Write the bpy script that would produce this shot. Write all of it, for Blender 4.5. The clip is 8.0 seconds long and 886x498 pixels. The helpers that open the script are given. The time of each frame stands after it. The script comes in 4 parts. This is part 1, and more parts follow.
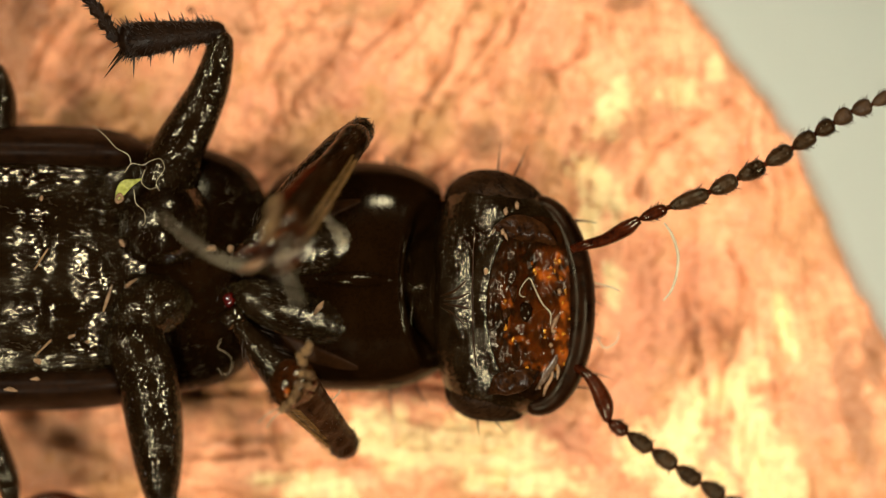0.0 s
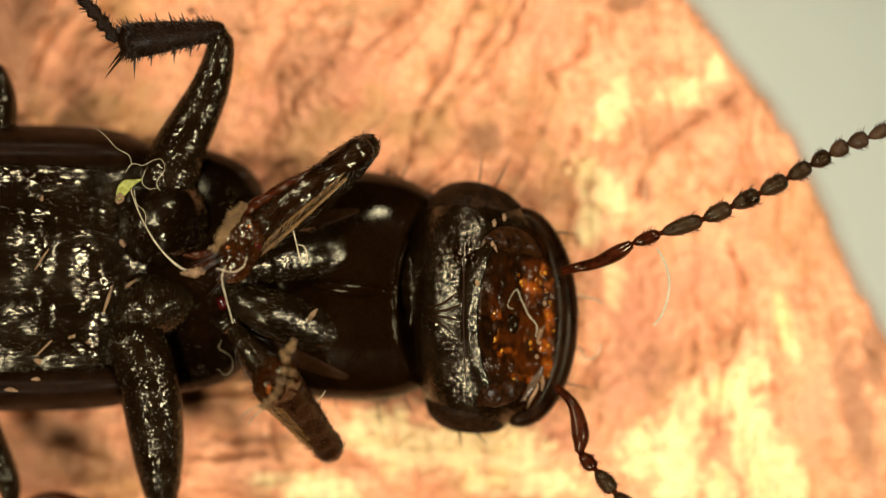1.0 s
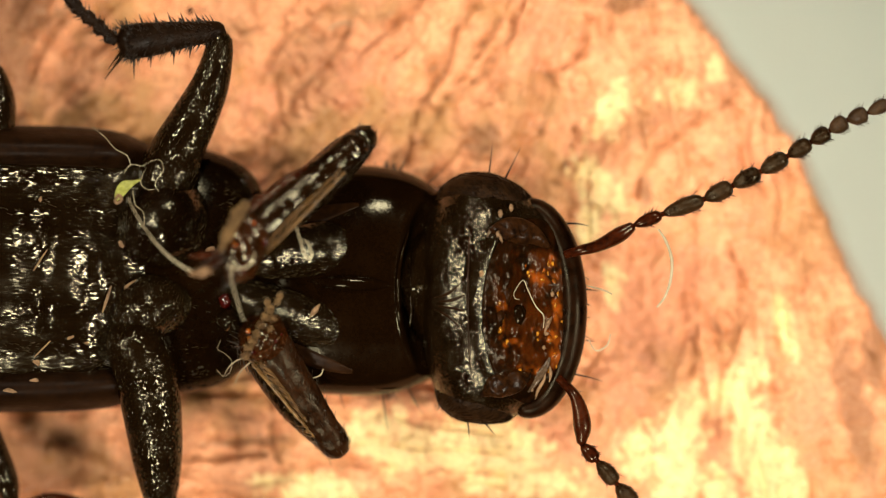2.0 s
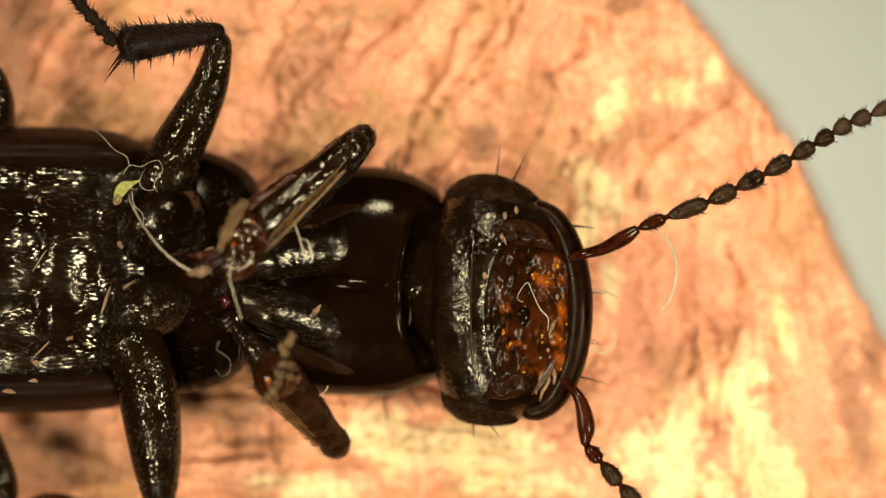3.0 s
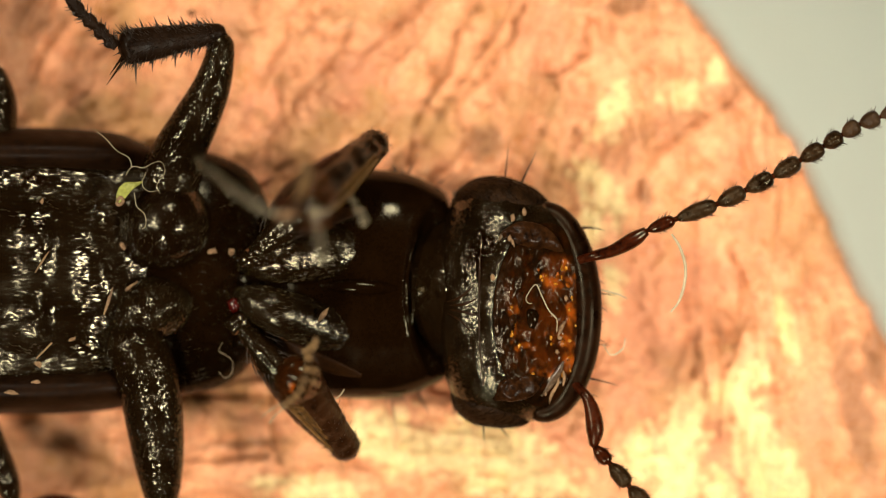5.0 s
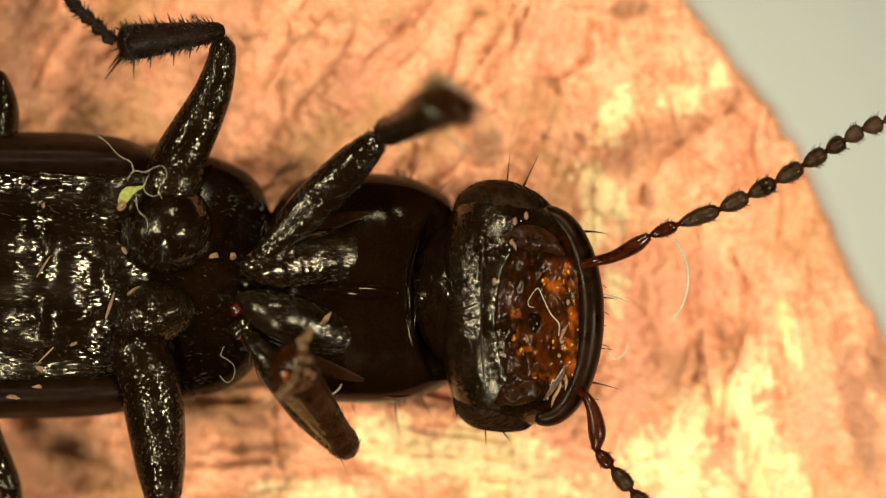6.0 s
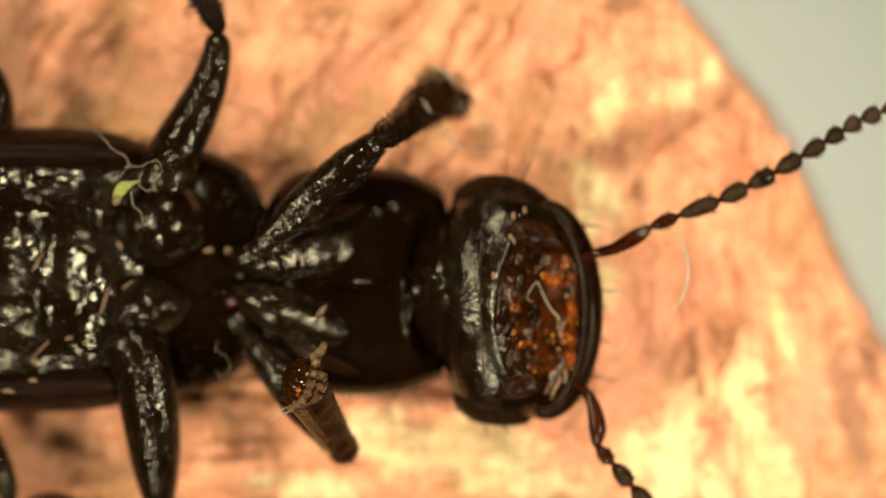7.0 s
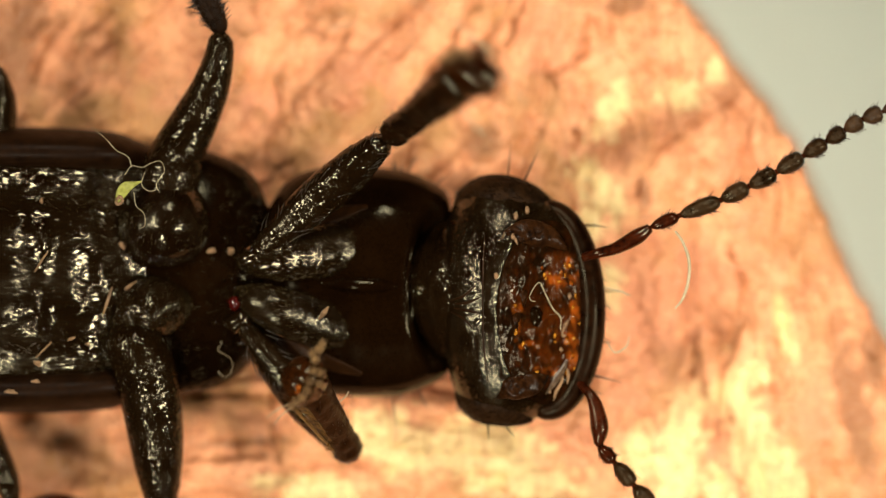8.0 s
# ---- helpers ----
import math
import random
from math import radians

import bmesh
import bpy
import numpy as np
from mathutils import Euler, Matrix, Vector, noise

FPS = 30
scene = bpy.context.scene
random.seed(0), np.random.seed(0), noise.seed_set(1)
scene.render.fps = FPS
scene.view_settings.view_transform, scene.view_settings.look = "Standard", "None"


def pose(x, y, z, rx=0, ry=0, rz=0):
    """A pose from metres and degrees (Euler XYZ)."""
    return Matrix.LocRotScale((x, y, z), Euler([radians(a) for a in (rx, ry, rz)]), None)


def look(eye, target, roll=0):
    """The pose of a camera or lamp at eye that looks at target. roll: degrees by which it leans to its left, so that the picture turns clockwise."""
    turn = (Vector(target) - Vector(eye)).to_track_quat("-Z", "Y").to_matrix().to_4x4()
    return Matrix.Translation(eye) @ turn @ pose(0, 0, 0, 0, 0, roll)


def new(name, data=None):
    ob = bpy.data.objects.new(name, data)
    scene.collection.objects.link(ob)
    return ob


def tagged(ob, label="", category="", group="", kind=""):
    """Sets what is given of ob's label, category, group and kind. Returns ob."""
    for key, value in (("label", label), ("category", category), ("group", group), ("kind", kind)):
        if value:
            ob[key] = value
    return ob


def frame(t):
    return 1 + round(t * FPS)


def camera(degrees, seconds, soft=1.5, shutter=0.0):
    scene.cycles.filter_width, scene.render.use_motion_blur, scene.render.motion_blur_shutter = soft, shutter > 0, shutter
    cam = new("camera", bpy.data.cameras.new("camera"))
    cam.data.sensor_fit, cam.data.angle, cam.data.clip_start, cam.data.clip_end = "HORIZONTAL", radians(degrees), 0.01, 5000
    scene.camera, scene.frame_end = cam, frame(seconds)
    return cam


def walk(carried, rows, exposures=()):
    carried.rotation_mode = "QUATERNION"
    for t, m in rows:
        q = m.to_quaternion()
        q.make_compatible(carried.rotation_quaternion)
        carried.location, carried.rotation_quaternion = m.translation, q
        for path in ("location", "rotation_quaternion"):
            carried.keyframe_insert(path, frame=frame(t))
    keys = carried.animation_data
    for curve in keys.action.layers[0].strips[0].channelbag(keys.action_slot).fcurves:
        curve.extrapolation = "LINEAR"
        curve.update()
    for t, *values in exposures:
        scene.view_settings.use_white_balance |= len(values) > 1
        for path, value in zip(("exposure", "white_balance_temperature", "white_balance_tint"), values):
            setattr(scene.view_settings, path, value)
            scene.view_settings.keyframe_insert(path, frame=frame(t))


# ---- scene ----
from mathutils.bvhtree import BVHTree

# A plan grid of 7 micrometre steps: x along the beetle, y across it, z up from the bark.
U = 7e-6
REACH = 0.3          # distance from the lens to the plane in focus
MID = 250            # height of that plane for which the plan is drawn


def P(x, y, z=0.0):
    k = (REACH + (MID - z) * U) / REACH
    return Vector(((x - 784) * U * k, (441 - y) * U * k, z * U))


def lerp(rows, t):
    """Linear reading of a table of (t, a, b, ...)."""
    if t <= rows[0][0]:
        return rows[0][1:]
    for r0, r1 in zip(rows, rows[1:]):
        if t <= r1[0]:
            f = (t - r0[0]) / (r1[0] - r0[0])
            return tuple(a + (b - a) * f for a, b in zip(r0[1:], r1[1:]))
    return rows[-1][1:]


# ---- camera: a microscope over the stage, racked up and down to focus ----
cam = camera(2 * math.degrees(math.atan(784 * U / REACH)), 8.0, soft=1.25, shutter=0.9)
cam.data.dof.use_dof = True
cam.data.dof.focus_distance = REACH
cam.data.dof.aperture_fstop = cam.data.lens / (0.056 * REACH * 1000)
FOCUS = [(0.0, 300), (1.5, 300), (1.7, 320), (2.4, 70), (2.7, 50), (2.8, 55), (2.9, 190), (3.0, 275), (3.4, 310), (3.7, 375), (4.2, 385), (4.5, 335),
         (4.7, 310), (5.3, 255), (5.8, 240), (6.4, 205), (6.6, 190), (6.8, 225), (7.0, 400), (7.8, 405), (8.0, 305)]
SWAY = [(0, 0, 0), (1.5, 1, 1), (2.8, -3, 3), (3.5, -3, 3), (4, -3, 4), (4.5, 1, 4), (5.4, 2, 6), (5.8, 3, 8), (6.0, 5, 13), (6.2, 2, 6), (6.5, -3, 1), (7.0, -6, 3), (7.5, -6, 3), (8, 0, 4)]
TIMES = sorted({r[0] for r in FOCUS} | {r[0] for r in SWAY})
walk(cam, [(t, pose(-lerp(SWAY, t)[0] * U, lerp(SWAY, t)[1] * U, REACH + lerp(FOCUS, t)[0] * U)) for t in TIMES])

# ---- light: a dim room and a ring of warm microscope lamps ----
world = bpy.data.worlds.new("room")
scene.world = world
world.use_nodes = True
world.node_tree.nodes["Background"].inputs[0].default_value = (0.70, 0.60, 0.40, 1)
world.node_tree.nodes["Background"].inputs[1].default_value = 0.012
scene.view_settings.exposure = 0.0


def lamp(name, eye, size, watts, colour):
    data = bpy.data.lights.new(name, "AREA")
    data.shape, data.size, data.energy, data.color = "DISK", size, watts, colour
    ob = new(name, data)
    data.spread = radians(18)
    ob.matrix_world = look(eye, (0.0024, -0.0012, 0.001))
    return ob


# a ring of lamps round the lens, brightest on one side
for k, (turn, watts) in enumerate(((172, 0.00116), (252, 0.00124), (345, 0.00150), (85, 0.00108))):
    a = radians(turn)
    lamp("ring_lamp", (0.078 * math.cos(a), 0.078 * math.sin(a), 0.086), 0.020, watts, (1.0, 0.915, 0.735))


# ---- materials ----
def shader(name, dark, light, grain, rough=0.4, metal=0.0, bump=0.3, depth=4e-6, stretch=(1, 1, 1), spec=0.5,
           coarse=None, coat=0.0, sub=0.0, pits=0.0, relief=None, octaves=1.0, low=0.75, high=1.25, tint=(1, 1, 1), facets=None, ior=1.5):
    """A surface whose colour runs from dark to light over two scales of grain (sizes in metres), with a fine relief."""
    m = bpy.data.materials.new(name)
    m.use_nodes = True
    nt = m.node_tree
    b = nt.nodes["Principled BSDF"]
    coords = nt.nodes.new("ShaderNodeTexCoord")
    mapping = nt.nodes.new("ShaderNodeMapping")
    mapping.inputs["Scale"].default_value = stretch
    nt.links.new(coords.outputs["Object"], mapping.inputs["Vector"])

    def grainy(size, detail):
        n = nt.nodes.new("ShaderNodeTexNoise")
        n.inputs["Scale"].default_value = 1.0 / size
        n.inputs["Detail"].default_value = detail
        n.inputs["Roughness"].default_value = 0.6
        nt.links.new(mapping.outputs["Vector"], n.inputs["Vector"])
        return n

    fine, wide = grainy(grain, 4), grainy(coarse or grain * 7, 3)
    add = nt.nodes.new("ShaderNodeMath")
    add.operation = "ADD"
    nt.links.new(fine.outputs["Fac"], add.inputs[0])
    nt.links.new(wide.outputs["Fac"], add.inputs[1])
    ramp = nt.nodes.new("ShaderNodeMapRange")
    ramp.inputs["From Min"].default_value, ramp.inputs["From Max"].default_value = low, high
    nt.links.new(add.outputs[0], ramp.inputs["Value"])
    mix = nt.nodes.new("ShaderNodeMix")
    mix.data_type = "RGBA"
    mix.inputs[6].default_value, mix.inputs[7].default_value = (*dark, 1), (*light, 1)
    nt.links.new(ramp.outputs["Result"], mix.inputs[0])
    nt.links.new(mix.outputs[2], b.inputs["Base Color"])
    rr = nt.nodes.new("ShaderNodeMapRange")
    rr.inputs["From Min"].default_value, rr.inputs["From Max"].default_value = 0.3, 0.7
    rr.inputs["To Min"].default_value, rr.inputs["To Max"].default_value = max(0.03, rough - 0.1), min(1, rough + 0.14)
    nt.links.new(wide.outputs["Fac"], rr.inputs["Value"])
    nt.links.new(rr.outputs["Result"], b.inputs["Roughness"])
    b.inputs["Metallic"].default_value = metal
    b.inputs["Specular IOR Level"].default_value = spec
    b.inputs["IOR"].default_value = ior
    b.inputs["Specular Tint"].default_value = (*tint, 1)
    b.inputs["Coat Weight"].default_value = coat
    b.inputs["Coat Roughness"].default_value = 0.12
    if sub:
        b.inputs["Subsurface Weight"].default_value = sub
        b.inputs["Subsurface Radius"].default_value = (1.0, 0.35, 0.12)
        b.inputs["Subsurface Scale"].default_value = 1.2e-4
    height = grainy(relief or grain, octaves).outputs["Fac"]
    if pits:
        v = nt.nodes.new("ShaderNodeTexVoronoi")
        v.inputs["Scale"].default_value = 1.0 / pits
        nt.links.new(mapping.outputs["Vector"], v.inputs["Vector"])
        both = nt.nodes.new("ShaderNodeMath")
        both.operation = "ADD"
        nt.links.new(v.outputs["Distance"], both.inputs[0])
        nt.links.new(height, both.inputs[1])
        height = both.outputs[0]
    if bump:
        bp = nt.nodes.new("ShaderNodeBump")
        bp.inputs["Strength"].default_value, bp.inputs["Distance"].default_value = bump, depth
        nt.links.new(height, bp.inputs["Height"])
        last = bp.outputs["Normal"]
        if facets:
            # fine scales, each leaning its own way
            size, lean = facets
            warp = nt.nodes.new("ShaderNodeVectorMath")
            warp.operation = "MULTIPLY_ADD"
            warp.inputs[1].default_value = (size * 0.5,) * 3
            nt.links.new(grainy(size * 2.5, 1).outputs["Color"], warp.inputs[0])
            nt.links.new(mapping.outputs["Vector"], warp.inputs[2])
            v = nt.nodes.new("ShaderNodeTexVoronoi")
            v.inputs["Scale"].default_value = 1.0 / size
            nt.links.new(warp.outputs["Vector"], v.inputs["Vector"])
            k = nt.nodes.new("ShaderNodeVectorMath")
            k.operation = "MULTIPLY_ADD"
            k.inputs[1].default_value, k.inputs[2].default_value = (2 * lean,) * 3, (-lean,) * 3
            nt.links.new(v.outputs["Color"], k.inputs[0])
            plus = nt.nodes.new("ShaderNodeVectorMath")
            nt.links.new(last, plus.inputs[0])
            nt.links.new(k.outputs["Vector"], plus.inputs[1])
            unit = nt.nodes.new("ShaderNodeVectorMath")
            unit.operation = "NORMALIZE"
            nt.links.new(plus.outputs["Vector"], unit.inputs[0])
            last = unit.outputs["Vector"]
        nt.links.new(last, b.inputs["Normal"])
    return m


def bark_shader():
    """Salmon wood with brown grain, pale yellow worn patches, dark stains and a painted shadow held in the mesh as
    'pale' and 'stain_shade'.
    """
    m = shader("bark", (0.61, 0.215, 0.085), (0.97, 0.445, 0.225), 7e-5, rough=0.36, bump=1.0, depth=5.5e-5, coarse=4e-4, spec=0.55, relief=1.0e-4, octaves=5, low=0.78, high=1.16)
    nt = m.node_tree
    b = nt.nodes["Principled BSDF"]
    last = b.inputs["Base Color"].links[0].from_socket
    for layer, colour in (("blush", (0.76, 0.285, 0.145)), ("ochre", (0.57, 0.28, 0.10)), ("groove", (0.29, 0.125, 0.040)), ("pale", (0.98, 0.74, 0.35)), ("stain_shade", (0.22, 0.088, 0.032))):
        a = nt.nodes.new("ShaderNodeAttribute")
        a.attribute_name = layer
        mix = nt.nodes.new("ShaderNodeMix")
        mix.data_type = "RGBA"
        mix.inputs[7].default_value = (*colour, 1)
        nt.links.new(a.outputs["Fac"], mix.inputs[0])
        nt.links.new(last, mix.inputs[6])
        last = mix.outputs[2]
    # small red-brown pores and pale specks
    coords = nt.nodes.new("ShaderNodeTexCoord")
    for size, lo, hi, colour in ((5.5e-5, 0.62, 0.70, (0.30, 0.085, 0.030)), (3.6e-5, 0.64, 0.72, (0.95, 0.66, 0.36)), (2.2e-5, 0.62, 0.70, (0.36, 0.12, 0.045))):
        n = nt.nodes.new("ShaderNodeTexNoise")
        n.inputs["Scale"].default_value = 1.0 / size
        n.inputs["Detail"].default_value = 2
        nt.links.new(coords.outputs["Object"], n.inputs["Vector"])
        r = nt.nodes.new("ShaderNodeMapRange")
        r.inputs["From Min"].default_value, r.inputs["From Max"].default_value, r.inputs["To Max"].default_value = lo, hi, 0.75
        nt.links.new(n.outputs["Fac"], r.inputs["Value"])
        mix = nt.nodes.new("ShaderNodeMix")
        mix.data_type = "RGBA"
        mix.inputs[7].default_value = (*colour, 1)
        nt.links.new(r.outputs["Result"], mix.inputs[0])
        nt.links.new(last, mix.inputs[6])
        last = mix.outputs[2]
    nt.links.new(last, b.inputs["Base Color"])
    return m


BARK = bark_shader()
TABLE = shader("white_card", (0.69, 0.79, 0.72), (0.71, 0.81, 0.74), 6e-4, rough=0.6, bump=0.1)
COXA = shader("ribbed_chitin", (0.0046, 0.0020, 0.0006), (0.0092, 0.0040, 0.0010), 3.4e-5, rough=0.13, bump=0.9, depth=4e-6, relief=3e-5, octaves=3, stretch=(0.34, 1.5, 1), coarse=5e-4, spec=0.5, tint=(1.0, 0.94, 0.68), facets=(2.4e-5, 0.09))
DOME = shader("polished_chitin", (0.0040, 0.0015, 0.0004), (0.0068, 0.0026, 0.0006), 4e-5, rough=0.10, bump=0.5, depth=3.5e-6, relief=3.4e-5, octaves=2, coarse=6e-4, spec=0.4, tint=(1.0, 0.94, 0.68), facets=(2.6e-5, 0.06))
CHITIN = shader("black_chitin", (0.0046, 0.0020, 0.0006), (0.0092, 0.0040, 0.0010), 3.4e-5, rough=0.13, bump=0.5, depth=4e-6, relief=3.0e-5, octaves=2, stretch=(0.34, 1.5, 1), coarse=5e-4, spec=0.6, tint=(1.0, 0.94, 0.68), facets=(2.8e-5, 0.13))
SMOOTH = shader("smooth_chitin", (0.0040, 0.0015, 0.0004), (0.0068, 0.0026, 0.0006), 4e-5, rough=0.09, bump=0.25, depth=4e-6, relief=4e-5, coarse=6e-4, spec=0.11, tint=(1.0, 0.94, 0.68))
ROUGH = shader("granular_chitin", (0.0046, 0.0020, 0.0006), (0.0092, 0.0040, 0.0010), 4.5e-5, rough=0.11, bump=0.25, depth=5e-6, relief=2.6e-5, octaves=2, spec=0.32, tint=(1.0, 0.94, 0.68), facets=(2.0e-5, 0.17))
SCALP = shader("grained_chitin", (0.0036, 0.0016, 0.0005), (0.0100, 0.0045, 0.0011), 3e-5, rough=0.13, bump=0.8, depth=5e-6, relief=2.8e-5, octaves=3, coarse=3.5e-4, spec=0.55, tint=(1.0, 0.94, 0.68), facets=(2.4e-5, 0.13))
BROWN = shader("brown_chitin", (0.005, 0.003, 0.0015), (0.020, 0.008, 0.003), 5e-5, rough=0.18, bump=1.0, depth=6e-6, relief=3e-5, spec=0.18, tint=(1.0, 0.94, 0.68))
WING = shader("wing_margin", (0.005, 0.0018, 0.0005), (0.015, 0.0055, 0.0013), 8e-5, rough=0.45, bump=0.8, depth=5e-6, spec=0.06)
SHIN = shader("hairy_shin", (0.004, 0.0016, 0.0005), (0.014, 0.0058, 0.0018), 4e-5, rough=0.4, bump=1.0, depth=8e-6, relief=4e-5, spec=0.08)
PLEURA = shader("pleural_plate", (0.007, 0.0025, 0.0006), (0.025, 0.0090, 0.0020), 8e-5, rough=0.42, bump=0.8, depth=5e-6, spec=0.08)
TEMPLE = shader("temple_chitin", (0.005, 0.0021, 0.0006), (0.024, 0.0098, 0.0026), 3e-5, rough=0.5, bump=1.0, depth=6e-6, pits=5e-5, spec=0.06)
RIM = shader("rim_chitin", (0.0030, 0.0011, 0.0003), (0.0125, 0.0036, 0.0009), 9e-5, rough=0.3, bump=0.5, depth=3e-6, relief=6e-5, spec=0.08, coarse=3e-4, tint=(1.0, 0.94, 0.68))


def membrane_shader():
    """Wet red-brown skin with amber folds held in the mesh as 'amber'."""
    m = shader("mouth_membrane", (0.004, 0.0016, 0.0005), (0.015, 0.0052, 0.0013), 9e-5, rough=0.14, bump=0.4, depth=3e-6, coarse=3.5e-4, sub=0.2, relief=7e-5, spec=0.05, tint=(1.0, 0.9, 0.7), low=0.8, high=1.3, facets=(3.2e-5, 0.08))
    nt = m.node_tree
    b = nt.nodes["Principled BSDF"]
    last = b.inputs["Base Color"].links[0].from_socket
    for layer, colour in (("ruddy", (0.060, 0.0125, 0.0014)), ("amber", (0.22, 0.046, 0.004))):
        a = nt.nodes.new("ShaderNodeAttribute")
        a.attribute_name = layer
        mix = nt.nodes.new("ShaderNodeMix")
        mix.data_type = "RGBA"
        mix.inputs[7].default_value = (*colour, 1)
        nt.links.new(a.outputs["Fac"], mix.inputs[0])
        nt.links.new(last, mix.inputs[6])
        last = mix.outputs[2]
    nt.links.new(last, b.inputs["Base Color"])
    return m


MEMBRANE = membrane_shader()
AMBER = shader("amber_membrane", (0.03, 0.007, 0.001), (0.34, 0.085, 0.006), 7e-5, rough=0.12, bump=1.0, depth=5e-6, coarse=2.4e-4, sub=0.4, relief=6e-5, low=0.85, high=1.2)


GOLD_GLINT = shader("golden_glint", (0.10, 0.028, 0.003), (0.58, 0.24, 0.022), 5e-5, rough=0.1, bump=0.6, depth=4e-6, relief=4e-5, spec=0.6, tint=(1.0, 0.9, 0.6), low=0.85, high=1.2)
VEIL = shader("pale_membrane", (0.030, 0.016, 0.008), (0.13, 0.082, 0.048), 5e-5, rough=0.25, bump=0.8, depth=5e-6, relief=4e-5, spec=0.4)
TIBIA = shader("tibia_chitin", (0.003, 0.0012, 0.0003), (0.015, 0.0048, 0.0010), 4e-5, rough=0.12, bump=0.8, depth=4e-6, relief=3.4e-5, octaves=2, stretch=(0.36, 1.3, 1), coarse=2e-4, spec=0.9, ior=1.28, tint=(1.0, 0.94, 0.68), facets=(2.6e-5, 0.11))
RUST = shader("rusty_shin", (0.005, 0.0017, 0.0005), (0.026, 0.0078, 0.0018), 4e-5, rough=0.34, bump=0.9, depth=7e-6, relief=4e-5, coarse=2e-4, spec=0.5, ior=1.22, tint=(1.0, 0.94, 0.68))
FELT = shader("cream_felt", (0.10, 0.048, 0.014), (0.34, 0.205, 0.08), 3e-5, rough=0.7, bump=0.8, depth=8e-6)
GLINT = shader("short_pile", (0.01, 0.006, 0.002), (0.05, 0.034, 0.012), 5e-5, rough=0.2, bump=0, spec=0.6)
DARK_RED = shader("dark_mouthpart", (0.005, 0.002, 0.0008), (0.035, 0.012, 0.003), 6e-5, rough=0.3, bump=0.8, depth=1.0e-5, spec=0.08)
REDDISH = shader("red_brown_chitin", (0.007, 0.0016, 0.0006), (0.044, 0.0072, 0.0014), 6e-5, rough=0.2, bump=0.5, depth=4e-6, spec=0.2, tint=(1.0, 0.94, 0.68))
DUSTY = shader("dusty_segment", (0.0045, 0.0020, 0.0007), (0.030, 0.0135, 0.0048), 3e-5, rough=0.26, bump=1.0, depth=9e-6, relief=3e-5, spec=0.3, tint=(1.0, 0.9, 0.6), ior=1.35)
PAD = shader("wet_pad", (0.005, 0.0015, 0.0003), (0.034, 0.0090, 0.0016), 4e-5, rough=0.09, bump=0.7, depth=9e-6, relief=7e-5, spec=0.9, ior=1.3, tint=(1.0, 0.93, 0.66))
HAIR = shader("dark_seta", (0.006, 0.004, 0.002), (0.02, 0.01, 0.005), 5e-5, rough=0.35, bump=0)
FIBRE = shader("pale_fibre", (0.28, 0.22, 0.13), (0.56, 0.47, 0.31), 8e-5, rough=0.5, bump=0)
GOLDEN = shader("golden_seta", (0.06, 0.028, 0.007), (0.26, 0.135, 0.036), 5e-5, rough=0.3, bump=0)
TAWNY = shader("tawny_segment", (0.016, 0.0075, 0.003), (0.062, 0.032, 0.0125), 3e-5, rough=0.4, bump=1.0, depth=8e-6, spec=0.15)
RED = shader("red_joint", (0.012, 0.0008, 0.0005), (0.050, 0.0020, 0.0010), 5e-5, rough=0.1, bump=0.3, spec=0.5)
GREEN = shader("green_leaf", (0.13, 0.13, 0.012), (0.36, 0.37, 0.07), 4e-5, rough=0.5, bump=0.4)
CRUMB = shader("pale_crumb", (0.085, 0.042, 0.016), (0.29, 0.165, 0.078), 3e-5, rough=0.7, bump=0.8)


# ---- mesh helpers ----
def smooth_rows(rows, n):
    """Catmull-Rom reading of rows of equal length, n steps."""
    rows = [np.array(r, float) for r in rows]
    if len(rows) == 2:
        return [rows[0] + (rows[1] - rows[0]) * i / (n - 1) for i in range(n)]
    ext = [2 * rows[0] - rows[1]] + rows + [2 * rows[-1] - rows[-2]]
    out = []
    for i in range(n):
        f = i / (n - 1) * (len(rows) - 1)
        k = min(int(f), len(rows) - 2)
        u = f - k
        a, b, c, d = ext[k:k + 4]
        out.append(0.5 * (2 * b + (c - a) * u + (2 * a - 5 * b + 4 * c - d) * u * u + (3 * b - a - 3 * c + d) * u ** 3))
    return out


def skin(bm, rings):
    """Joins rings of points into a closed skin."""
    made = [[bm.verts.new(p) for p in ring] for ring in rings]
    n = len(made[0])
    for r0, r1 in zip(made, made[1:]):
        for i in range(n):
            bm.faces.new((r0[i], r0[(i + 1) % n], r1[(i + 1) % n], r1[i]))
    bm.faces.new(list(reversed(made[0])))
    bm.faces.new(made[-1])


def loft(rows, n=40, sides=36, power=2.0, place=P, lumps=0.0, size=60.0, seed=0, shape=None):
    """A body along rows of (x, y, half width, z, half height) in plan steps; both ends close round. power over 2 squares the section."""
    bm = bmesh.new()
    rings = []
    for x, y, w, z, h in smooth_rows(rows, n):
        ring = []
        for i in range(sides):
            a = 2 * math.pi * i / sides
            c, s_ = math.cos(a), math.sin(a)
            cy = math.copysign(abs(c) ** (2 / power), c) * max(w, 0.5)
            cz = math.copysign(abs(s_) ** (2 / power), s_) * max(h, 0.5)
            q = Vector((x, y + cy, z + cz))
            if lumps:
                q.z += lumps * noise.noise(q / size + Vector((seed, 0, 0)))
                q.y += lumps * 0.6 * noise.noise(q / size + Vector((0, seed + 7, 0)))
            if shape:
                q = shape(q)
            ring.append(place(*q))
        rings.append(ring)
    skin(bm, rings)
    bmesh.ops.recalc_face_normals(bm, faces=bm.faces)
    return bm


